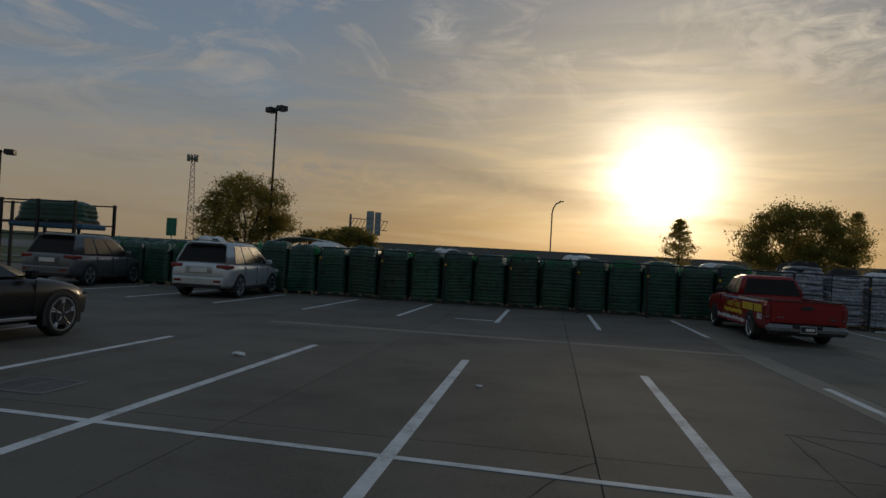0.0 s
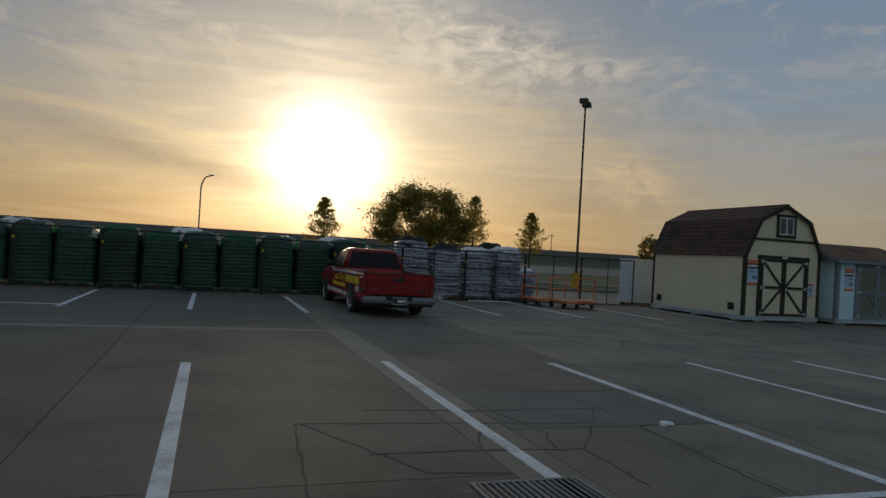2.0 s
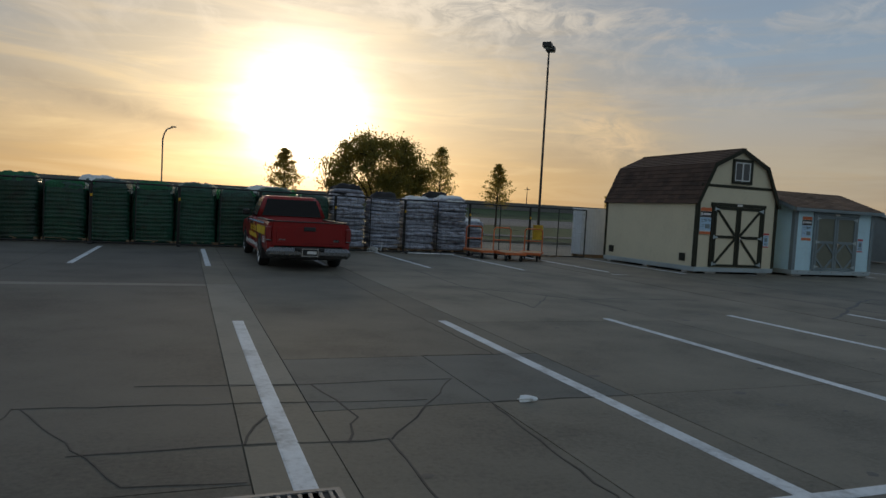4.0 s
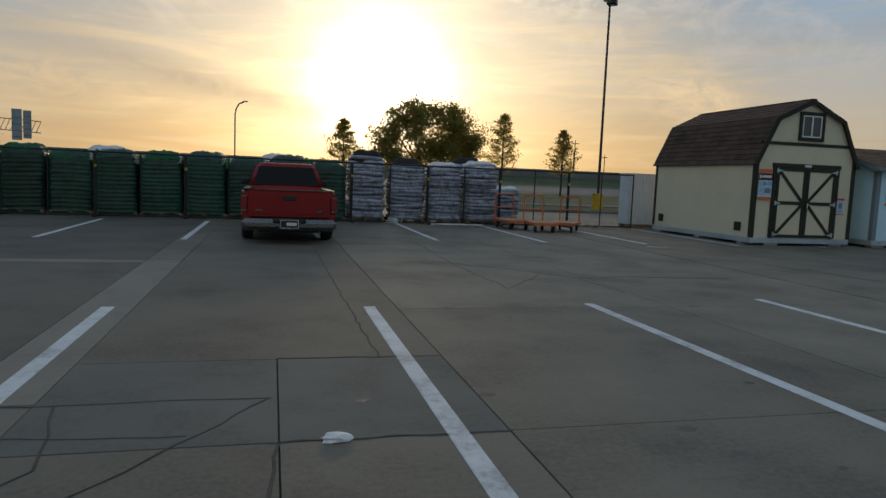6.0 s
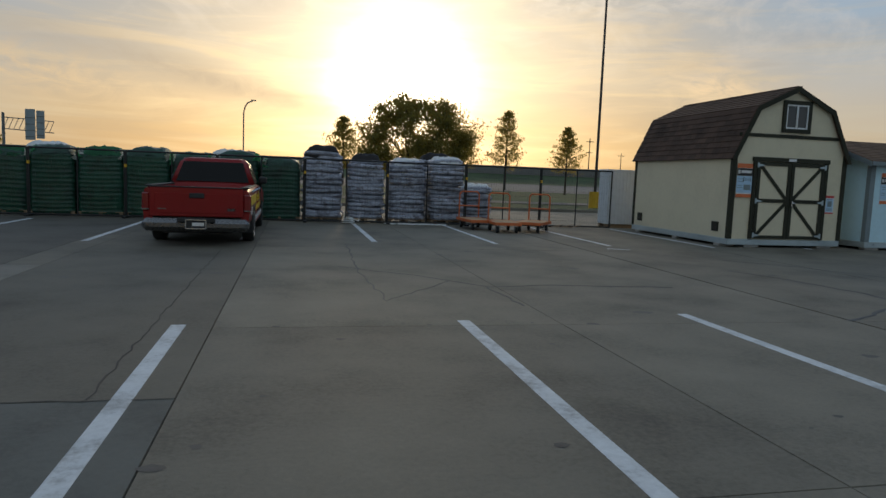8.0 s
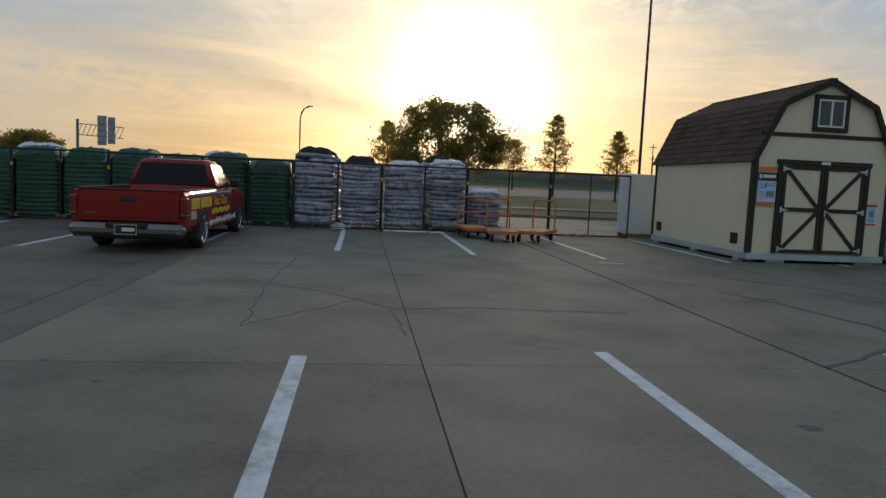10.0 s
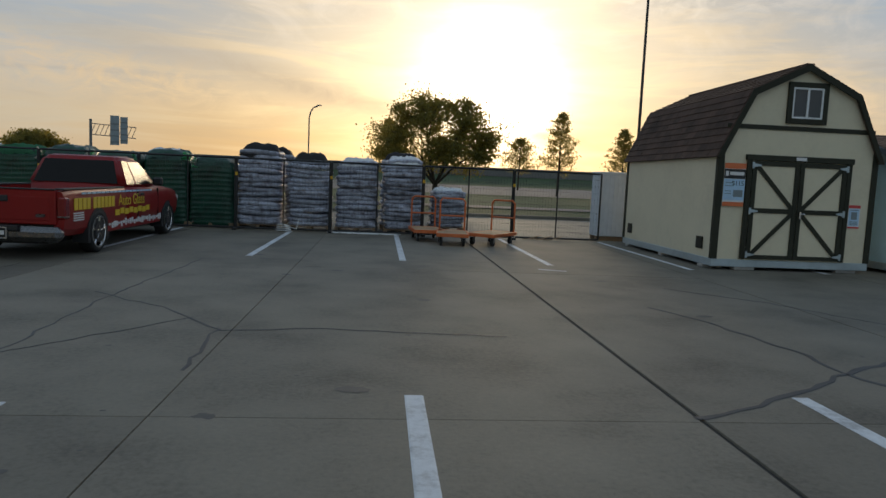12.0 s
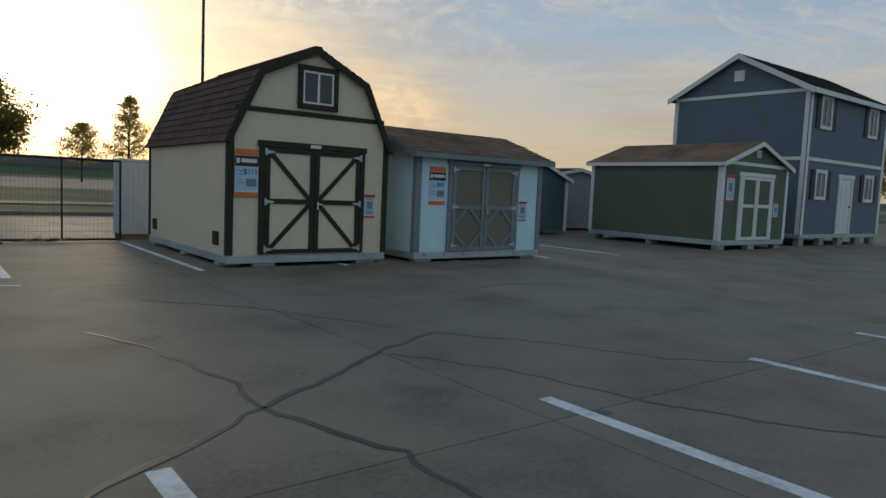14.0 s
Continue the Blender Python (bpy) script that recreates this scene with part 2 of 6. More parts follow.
LIGHTBLUEV = mat("pale_blue_print", (0.40, 0.59, 0.77), 0.5, spread=0.08, grain=9, bump=0)
GREENBAG = mat("green_wrapped_bags", (0.008, 0.056, 0.033), 0.33, spread=0.4, grain=7, bump=0.5, stain=2.5, rand=0.3, relief=0.02)
WHITEBAG = mat("grey_white_sacks", (0.34, 0.36, 0.43), 0.36, spread=0.4, grain=10, bump=0.9, stain=5, dark=(0.09, 0.08, 0.09), rand=0.25, relief=0.04)
WRAP = mat("clear_stretch_film", (0.68, 0.70, 0.70), 0.25, spread=0.12, grain=14, bump=0.5)
BLACKTARP = mat("black_film_cap", (0.014, 0.012, 0.012), 0.8, spread=0.3, grain=14, bump=0.5)
WOODM = mat("pallet_wood", (0.26, 0.18, 0.11), 0.85, spread=0.25, grain=14, bump=0.4)
CARTWOOD = mat("cart_deck_plywood", (0.42, 0.27, 0.15), 0.75, spread=0.2, grain=14, bump=0.3)
ORANGE = mat("orange_steel", (0.60, 0.14, 0.035), 0.5, spread=0.15, grain=14)
FENCEM = mat("black_fence_steel", (0.014, 0.014, 0.014), 0.5, spread=0.2, grain=20)
POLEM = mat("dark_bronze_pole", (0.03, 0.024, 0.02), 0.5, spread=0.2, grain=10)
YELLOWB = mat("yellow_base_paint", (0.62, 0.36, 0.02), 0.7, spread=0.15, grain=8)
STEEL = mat("weathered_steel", (0.20, 0.20, 0.20), 0.6, metal=0.4, spread=0.15, grain=8)
TOWERM = mat("red_white_tower_steel", (0.42, 0.25, 0.20), 0.7, spread=0.2, grain=2)
SIGNG = mat("green_sign", (0.02, 0.16, 0.09), 0.5, spread=0.08)


def leaf_mat(name, color, through_color, share=0.6):
    """Thin leaves that let some of the low sun through."""
    m = mat(name, color, 0.6, spread=0.45, grain=3, bump=0)
    N = Nodes(m.node_tree)
    b = m.node_tree.nodes["Principled BSDF"]
    tr = N.add("ShaderNodeBsdfTranslucent", Color=(*through_color, 1))
    mx = N.add("ShaderNodeMixShader", Fac=share)
    N.link(b.outputs[0], mx.inputs[1])
    N.link(tr.outputs[0], mx.inputs[2])
    N.link(mx.outputs[0], m.node_tree.nodes["Material Output"].inputs[0])
    return m


BARK = mat("bark", (0.06, 0.045, 0.032), 0.95, spread=0.3, grain=20, bump=0.8)
LEAF = leaf_mat("leaf_green", (0.045, 0.075, 0.022), (0.46, 0.34, 0.07))
LEAFY = leaf_mat("leaf_young", (0.07, 0.10, 0.03), (0.62, 0.46, 0.12), 0.7)
BINW = mat("white_corrugated_plastic", (0.66, 0.70, 0.74), 0.5, spread=0.07, grain=6)
BLOCKM = mat("concrete_block", (0.30, 0.29, 0.27), 0.9, spread=0.2, grain=14, bump=0.5)
BARRIER = mat("highway_barrier_concrete", (0.17, 0.165, 0.155), 0.85, spread=0.12, grain=2, stain=0.1)
TRASH = mat("white_plastic_litter", (0.75, 0.77, 0.78), 0.5, spread=0.12, grain=20, bump=0.3)
BLUETARP = mat("blue_tarp", (0.05, 0.14, 0.22), 0.6, spread=0.15, grain=8)


FILM = leaf_mat("thin_clear_film", (0.55, 0.58, 0.55), (0.75, 0.72, 0.6))
GREENFILM = leaf_mat("thin_green_film", (0.05, 0.24, 0.12), (0.12, 0.5, 0.2))

# ---------- mesh helpers ----------
def mesh_of(bm, material, smooth=False, name="mesh"):
    me = bpy.data.meshes.new(name)
    bm.normal_update()
    bm.to_mesh(me)
    bm.free()
    for m in (material if isinstance(material, (list, tuple)) else [material]):
        me.materials.append(m)
    if smooth:
        for p in me.polygons:
            p.use_smooth = True
    return me


def part(name, bm, material, parent=None, label="", m=None, smooth=False, kind=""):
    ob = new(name, mesh_of(bm, material, smooth, name) if isinstance(bm, bmesh.types.BMesh) else bm)
    if m is not None:
        ob.matrix_basis = m
    if parent is not None:
        ob.parent = parent
    return tagged(ob, label, kind=kind)


def thing(name, label, category, m=None, group="", kind=""):
    ob = new(name)
    ob.empty_display_size = 0.2
    if m is not None:
        ob.matrix_basis = m
    return tagged(ob, label, category, group, kind)


def box(bm, x0, x1, y0, y1, z0, z1, bevel=0.0, rot=None):
    """Adds a box, with its edges rounded off by bevel."""
    vs = [bm.verts.new((x, y, z)) for x in (x0, x1) for y in (y0, y1) for z in (z0, z1)]
    fs = [bm.faces.new([vs[i] for i in q]) for q in ((0, 1, 3, 2), (4, 6, 7, 5), (0, 4, 5, 1), (2, 3, 7, 6), (0, 2, 6, 4), (1, 5, 7, 3))]
    if rot is not None:
        bmesh.ops.transform(bm, matrix=rot, verts=vs)
    if bevel:
        bmesh.ops.bevel(bm, geom=list({e for f in fs for e in f.edges}), offset=bevel, segments=1, affect="EDGES")
    return bm


def boxes(*rows, bevel=0.0):
    bm = bmesh.new()
    for r in rows:
        box(bm, *r, bevel=bevel)
    return bm


def tube(bm, a, b, r, r2=None, n=8):
    """A straight tapered tube from a to b."""
    a, b = Vector(a), Vector(b)
    r2 = r if r2 is None else r2
    q = (b - a).to_track_quat("Z", "Y")
    rings = []
    for p, rr in ((a, r), (b, r2)):
        rings.append([bm.verts.new(p + q @ Vector((rr * math.cos(2 * math.pi * i / n), rr * math.sin(2 * math.pi * i / n), 0))) for i in range(n)])
    for i in range(n):
        bm.faces.new((rings[0][i], rings[0][(i + 1) % n], rings[1][(i + 1) % n], rings[1][i]))
    bm.faces.new(rings[0][::-1])
    bm.faces.new(rings[1])
    return bm


def path_tube(bm, points, r, n=8):
    for a, b in zip(points, points[1:]):
        tube(bm, a, b, r, n=n)
    return bm


def prism(bm, outline, y0, y1):
    """An outline of (x, z) pulled from y0 to y1."""
    a = [bm.verts.new((x, y0, z)) for x, z in outline]
    b = [bm.verts.new((x, y1, z)) for x, z in outline]
    n = len(a)
    bm.faces.new(a)
    bm.faces.new(b[::-1])
    for i in range(n):
        bm.faces.new((a[(i + 1) % n], a[i], b[i], b[(i + 1) % n]))
    bmesh.ops.recalc_face_normals(bm, faces=bm.faces[:])
    return bm


def bar(bm, a, b, w, d):
    """A flat bar in the x-z plane from a to b, w wide, d deep along y."""
    (x0, z0), (x1, z1) = a, b
    L = math.hypot(x1 - x0, z1 - z0)
    nx, nz = -(z1 - z0) / L * w / 2, (x1 - x0) / L * w / 2
    y = -d
    return prism(bm, [(x0 + nx, z0 + nz), (x1 + nx, z1 + nz), (x1 - nx, z1 - nz), (x0 - nx, z0 - nz)], y, 0)


def ribbon(points, width, z, wobble=0.0, seed=1, thick=0.004):
    """A strip along (x, y) points that wanders a little, with a small thickness."""
    rng = random.Random(seed)
    fine = []
    for (x0, y0), (x1, y1) in zip(points, points[1:]):
        n = max(2, int(math.hypot(x1 - x0, y1 - y0) / 0.16))
        for i in range(n):
            k = i / n
            fine.append((x0 + (x1 - x0) * k + rng.uniform(-wobble, wobble), y0 + (y1 - y0) * k + rng.uniform(-wobble, wobble)))
    fine.append(points[-1])
    bm = bmesh.new()
    prev = None
    for i, (x, y) in enumerate(fine):
        a, b = fine[max(0, i - 1)], fine[min(len(fine) - 1, i + 1)]
        L = math.hypot(b[0] - a[0], b[1] - a[1]) or 1
        w = width * rng.uniform(0.7, 1.3) / 2 if wobble else width / 2
        nx, ny = -(b[1] - a[1]) / L * w, (b[0] - a[0]) / L * w
        cur = [bm.verts.new((x + nx, y + ny, z)), bm.verts.new((x + nx * 0.8, y + ny * 0.8, z + thick)), bm.verts.new((x - nx * 0.8, y - ny * 0.8, z + thick)), bm.verts.new((x - nx, y - ny, z))]
        if prev:
            for j in range(3):
                bm.faces.new((prev[j], prev[j + 1], cur[j + 1], cur[j]))
        prev = cur
    bmesh.ops.recalc_face_normals(bm, faces=bm.faces[:])
    for f in bm.faces:
        if f.normal.z < -0.1:
            f.normal_flip()
    return bm


def text_mesh(body, size, material, extrude=0.002):
    cu = bpy.data.curves.new("writing", "FONT")
    cu.body, cu.size, cu.extrude = body, size, extrude
    cu.align_x, cu.align_y = "CENTER", "CENTER"
    ob = new("writing", cu)
    bpy.context.view_layer.update()
    me = bpy.data.meshes.new_from_object(ob.evaluated_get(bpy.context.evaluated_depsgraph_get()))
    bpy.data.objects.remove(ob)
    me.materials.clear()
    me.materials.append(material)
    return me


# ---------- ground ----------
def plane(name, x0, x1, y0, y1, z, material, label, z1=None, kind="structure"):
    z1 = z if z1 is None else z1
    bm = bmesh.new()
    bm.faces.new([bm.verts.new(v) for v in ((x0, y0, z), (x1, y0, z), (x1, y1, z1), (x0, y1, z1))])
    return tagged(part(name, bm, material), label, name, kind=kind)


def build_ground():
    # one sheet from the lot to the horizon: level, then a verge, the frontage road and the bank
    ys = [(-400, -0.03), (34.6, -0.03), (48, -0.02), (60, 0.2), (86, 1.0), (92, 1.2), (103, 2.2), (104, 2.3), (4000, 2.3)]
    bm = bmesh.new()
    rows = [[bm.verts.new((x, y, z)) for x in (-3000, 3000)] for y, z in ys]
    for a, b in zip(rows, rows[1:]):
        bm.faces.new((a[0], a[1], b[1], b[0]))
    tagged(part("ground", bm, GRASS), "grassy ground running out past the highway to the horizon", "ground", kind="structure")
    plane("lot_base", -60, 90, -40, 34.5, -0.014, JOINT, "dark joint filler under the concrete slabs of the lot")
    plane("road", -400, 400, 44.0, 47.5, 0.02, ASPHALT, "pale service lane between two grass verges")
    plane("frontage_road", -400, 400, 65.0, 84.0, 0.37, ASPHALT, "pale grey frontage road below the highway bank", z1=0.97)
    bm = boxes((-60, 90, 34.5, 34.7, -0.05, 0.13), bevel=0.02)
    tagged(part("kerb", bm, CONCRETE), "low concrete kerb at the far edge of the lot", "kerb", kind="structure")


build_ground()


# ---------- sheds ----------
def poster(x, y, z_top, w, h, parent_label, price):
    p = thing("poster", parent_label, "poster", pose(x, y, 0))
    part("sheet", boxes((0, w, -0.006, 0, z_top - h, z_top)), WHITEV, p, "white printed sheet")
    part("header_band", boxes((0, w, -0.009, -0.006, z_top - 0.13 * h, z_top)), ORANGEV if price else REDV, p, "printed header band")
    if price:
        part("logo_band", boxes((0, w, -0.009, -0.006, z_top - 0.36 * h, z_top - 0.14 * h)), BLACKPL, p, "black band")
        part("logo_shape", boxes((0.06 * w, 0.2 * w, -0.011, -0.009, z_top - 0.3 * h, z_top - 0.19 * h), (0.26 * w, 0.93 * w, -0.011, -0.009, z_top - 0.28 * h, z_top - 0.2 * h)), WHITEV, p, "pale logo bar")
        part("info_panel", boxes((0, w, -0.009, -0.006, z_top - 0.86 * h, z_top - 0.37 * h)), LIGHTBLUEV, p, "pale blue panel")
        part("picture", boxes((0.48 * w, 0.92 * w, -0.011, -0.009, z_top - 0.78 * h, z_top - 0.62 * h)), GREYTRIM, p, "small grey shed picture")
        for k in (0.45, 0.52, 0.64, 0.7):
            part("text_bar", boxes((0.08 * w, 0.38 * w, -0.011, -0.009, z_top - k * h - 0.012, z_top - k * h)), GREYTRIM, p)
        part("price", text_mesh(price, 0.115, BLACKPL), None, p, "", pose(0.66 * w, -0.010, z_top - 0.47 * h, 90))
        part("footer_band", boxes((0, w, -0.009, -0.006, z_top - h, z_top - 0.9 * h)), ORANGEV, p, "orange footer band")
    else:
        part("info_panel", boxes((0.06 * w, 0.94 * w, -0.008, -0.006, z_top - 0.9 * h, z_top - 0.16 * h)), LIGHTBLUEV, p, "pale blue panel")
        part("picture", boxes((0.25 * w, 0.75 * w, -0.011, -0.008, z_top - 0.62 * h, z_top - 0.3 * h)), GREYTRIM, p)
        for k in (0.2, 0.7, 0.76, 0.82):
            part("text_bar", boxes((0.15 * w, 0.85 * w, -0.011, -0.008, z_top - k * h - 0.012, z_top - k * h)), GREYTRIM, p)
        part("footer_band", boxes((0, w, -0.009, -0.006, z_top - h, z_top - 0.93 * h)), REDV, p)
    return p


def hinge(parent, x, z, way):
    bm = boxes((x - 0.02, x + 0.02, -0.075, -0.055, z - 0.06, z + 0.06), bevel=0.004)
    prism(bm, [(x, z + 0.035), (x + way * 0.15, z + 0.012), (x + way * 0.15, z - 0.012), (x, z - 0.035)], -0.072, -0.058)
    part("hinge", bm, GALV, parent, "bright steel strap hinge")


def shingle_rows(bm, x0, x1, a, b, along, step=0.145, wide=0.32, seed=3):
    """Overlapping shingles on the slope from a to b, each (u, z); along gives (length, u, z) -> point."""
    rng = random.Random(seed)
    L = math.hypot(b[0] - a[0], b[1] - a[1])
    n = max(1, int(L / step))
    du, dz = (b[0] - a[0]) / L, (b[1] - a[1]) / L
    nu, nz = -dz, du
    if nz < 0:
        nu, nz = -nu, -nz
    for i in range(n):
        s0, s1 = i * L / n, min(L, (i + 1.12) * L / n)
        p = x0 - (i % 2) * wide / 2
        while p < x1:
            q = p + wide * rng.choice((0.75, 1, 1.2))
            l0, l1 = max(p + 0.003, x0), min(q - 0.003, x1)
            if l1 > l0 + 0.02:
                t0, t1 = 0.02 + rng.uniform(0, 0.005), 0.006
                lift = rng.uniform(-0.006, 0.006)
                ring = []
                for l in (l0, l1):
                    for s, t in ((s0 + lift, 0.0), (s0 + lift, t0), (s1, t1), (s1, 0.0)):
                        ring.append(bm.verts.new(along(l, a[0] + du * s + nu * t, a[1] + dz * s + nz * t)))
                for f in ((1, 5, 6, 2), (0, 4, 5, 1), (0, 1, 2, 3), (4, 7, 6, 5)):
                    bm.faces.new([ring[k] for k in f])
            p = q


def shingles(parent, x0, x1, a, b, along, material, single=False, seed=3, wide=0.32):
    bm = bmesh.new()
    shingle_rows(bm, x0, x1, a, b, along, seed=seed, wide=wide)
    if not single:
        part("shingles", bm, material, parent, kind="stuff")
        return
    bm.verts.ensure_lookup_table()
    for k in range(0, len(bm.verts), 8):
        one = bmesh.new()
        vs = [one.verts.new(bm.verts[k + i].co) for i in range(8)]
        for f in ((1, 5, 6, 2), (0, 4, 5, 1), (0, 1, 2, 3), (4, 7, 6, 5)):
            one.faces.new([vs[j] for j in f])
        part("shingle", one, material, parent)
    bm.free()


def sash(parent, x0, x1, z0, z1, trim, frame_mat=WHITETRIM, face=0.0, trim_w=0.09):
    """A sliding window in a wall that faces -y at y = face."""
    t = trim_w
    w = part("window", boxes((x0 - t, x0, face - 0.05, face + 0.0, z0 - t, z1 + t), (x1, x1 + t, face - 0.05, face, z0 - t, z1 + t), (x0, x1, face - 0.05, face, z1, z1 + t), (x0 - 0.02, x1 + 0.02, face - 0.06, face, z0 - t, z0), bevel=0.006), trim, parent, "trimmed sliding window")
    f = 0.035
    mid = (x0 + x1) / 2
    part("window_frame", boxes((x0, x0 + f, face - 0.035, face, z0, z1), (x1 - f, x1, face - 0.035, face, z0, z1), (x0 + f, x1 - f, face - 0.035, face, z1 - f, z1), (x0 + f, x1 - f, face - 0.035, face, z0, z0 + f), (mid - f / 2, mid + f / 2, face - 0.04, face, z0 + f, z1 - f)), frame_mat, w, "white vinyl frame")
    for a, b, d in ((x0 + f, mid - f / 2, 0.012), (mid + f / 2, x1 - f, 0.02)):
        part("pane", boxes((a, b, face - d, face - d + 0.006, z0 + f, z1 - f)), GLASS, w)
    return w


def blocks(parent, spots, top, seed=0):
    for x, y in spots:
        part("support_block", boxes((x - 0.2, x + 0.2, y - 0.1, y + 0.1, 0, top), bevel=0.01), BLOCKM, parent, "rough concrete support block")


def barn_shed():
    X0, X1, Y0, Y1 = 18.56, 21.60, 18.95, 23.55
    s = thing("barn_shed", "cream gambrel barn shed with dark green trim and brown shingles", "shed")
    C = (X0 + X1) / 2
    wall = [(X0, 0.2), (X1, 0.2), (X1, 2.1), (C + 1.0, 3.22), (C, 3.70), (C - 1.0, 3.22), (X0, 2.1)]
    part("body", prism(bmesh.new(), wall, Y0, Y1), CREAM, s, "smooth cream painted siding")
    part("skid_base", boxes((X0 - 0.01, X1 + 0.01, Y0 - 0.015, Y1 + 0.01, 0.06, 0.2), bevel=0.008), GALV, s, "galvanised steel floor rim")
    blocks(s, [(X0 + 0.65, Y0 + 0.1), (X1 - 0.4, Y0 + 0.1), (X0 + 0.15, Y0 + 0.35), (X0 + 0.15, Y0 + 2.2), (X0 + 0.15, Y1 - 0.4), (X1 - 0.3, Y1 - 0.4)], 0.065)
    # roof boards with overhang
    o = 0.07
    prof = [(C - 1.60, 2.05), (C - 1.03, 3.27), (C, 3.77), (C + 1.03, 3.27), (C + 1.60, 2.05)]
    inner = [(C + 1.53, 2.05), (C + 0.98, 3.21), (C, 3.69), (C - 0.98, 3.21), (C - 1.53, 2.05)]
    part("roof", prism(bmesh.new(), prof + inner, Y0 - o, Y1 + o), SHINGLE, s, "brown shingled gambrel roof")
    along = lambda l, u, z: (u, l, z)
    shingles(s, Y0 - o, Y1 + o, prof[0], prof[1], along, SHINGLE, True, 5, 0.3)
    shingles(s, Y0 - o, Y1 + o, prof[1], prof[2], along, SHINGLE, False, 6)
    shingles(s, Y0 - o, Y1 + o, prof[4], prof[3], along, SHINGLE, False, 7)
    shingles(s, Y0 - o, Y1 + o, prof[3], prof[2], along, SHINGLE, False, 8)
    part("ridge_vent", boxes((C - 0.08, C + 0.08, Y0 - o - 0.02, Y1 + o, 3.735, 3.782), bevel=0.012), SHINGLE, s, "brown ridge cap")
    # rake boards on the gable
    under = [(C + 1.505, 2.05), (C + 0.965, 3.175), (C, 3.65), (C - 0.965, 3.175), (C - 1.505, 2.05)]
    rk = prism(bmesh.new(), prof + under, Y0 - o - 0.03, Y0 - o - 0.002)
    part("rake_board", rk, DKGREEN, s, "dark green rake trim")
    part("corner_board", boxes((X0 - 0.02, X0 + 0.09, Y0 - 0.025, Y0 - 0.001, 0.2, 2.25), (X0 - 0.025, X0 - 0.001, Y0 - 0.024, Y0 + 0.07, 0.2, 2.05), bevel=0.004), DKGREEN, s, "dark green corner board")
    part("corner_board", boxes((X1 - 0.09, X1 + 0.02, Y0 - 0.025, Y0 - 0.001, 0.2, 2.25), bevel=0.004), DKGREEN, s, "dark green corner board")
    part("corner_board", boxes((X0 - 0.025, X0 - 0.001, Y1 - 0.1, Y1, 0.2, 2.05), bevel=0.004), DKGREEN, s, "dark green corner board")
    part("belt_board", boxes((X0 + 0.10, X1 - 0.10, Y0 - 0.022, Y0 - 0.001, 2.58, 2.66), bevel=0.004), DKGREEN, s, "dark green band board")
    # double door
    d0, d1, z0, z1 = 19.08, 21.10, 0.21, 2.12
    frame_bm = boxes((d0, d0 + 0.09, Y0 - 0.05, Y0 - 0.001, z0, z1 - 0.1), (d1 - 0.09, d1, Y0 - 0.05, Y0 - 0.001, z0, z1 - 0.1), (d0 - 0.03, d1 + 0.03, Y0 - 0.055, Y0 - 0.001, z1 - 0.1, z1), bevel=0.005)
    part("door_frame", frame_bm, DKGREEN, s, "dark green door surround")
    mid = (d0 + d1) / 2
    zt = z1 - 0.11
    for a, b, way in ((d0 + 0.1, mid - 0.006, 1), (mid + 0.006, d1 - 0.1, -1)):
        door = part("door", boxes((a, b, -0.03, -0.001, z0 + 0.01, zt)), CREAM, s, "closed cream door leaf with cross braces", pose(0, Y0, 0))
        w = 0.085
        part("rail", boxes((a, a + w, -0.055, -0.03, z0 + 0.01, zt), (b - w, b, -0.055, -0.03, z0 + 0.01, zt), (a + w, b - w, -0.054, -0.03, zt - w, zt), (a + w, b - w, -0.054, -0.03, z0 + 0.01, z0 + w), (a + w, b - w, -0.054, -0.03, 1.07, 1.07 + w), bevel=0.004), DKGREEN, door, "dark green rails")
        inner_x, outer_x = (b - w, a + w) if way == 1 else (a + w, b - w)
        br = bar(bmesh.new(), (outer_x, zt - w), (inner_x, 1.07 + w), 0.075, 0.02)
        bar(br, (outer_x, z0 + w), (inner_x, 1.07), 0.075, 0.02)
        part("brace", br, DKGREEN, door, "dark green diagonal braces", pose(0, -0.032, 0))
        ex = a if way == 1 else b
        for hz in (0.30, 1.10, 1.93):
            hinge(door, ex, hz, way)
    part("door_handle", boxes((mid + 0.03, mid + 0.06, Y0 - 0.11, Y0 - 0.055, 0.98, 1.12), (mid + 0.02, mid + 0.14, Y0 - 0.12, Y0 - 0.1, 1.06, 1.085), bevel=0.008), CHROME, s, "bright lever handle")
    part("name_plate", boxes((mid - 0.1, mid + 0.1, Y0 - 0.065, Y0 - 0.055, z1 - 0.08, z1 - 0.02), bevel=0.003), WHITEV, s, "small white name plate")
    sash(s, 19.83, 20.42, 2.80, 3.36, DKGREEN, face=Y0 - 0.001)
    for y in (19.45, 23.1):
        v = part("vent", boxes((X0 - 0.025, X0 - 0.001, y - 0.13, y + 0.13, 0.34, 0.57), bevel=0.006), DKGREEN, s, "louvred wall vent")
        for k in range(5):
            part("slat", boxes((X0 - 0.035, X0 - 0.024, y - 0.1, y + 0.1, 0.375 + k * 0.036, 0.39 + k * 0.036)), BLACKPL, v)
    poster(18.66, Y0 - 0.026, 1.95, 0.40, 0.78, "price poster with orange bands on the cream shed", "$115")
    poster(21.13, Y0 - 0.003, 1.28, 0.23, 0.43, "small red-edged notice beside the cream shed's door", "")


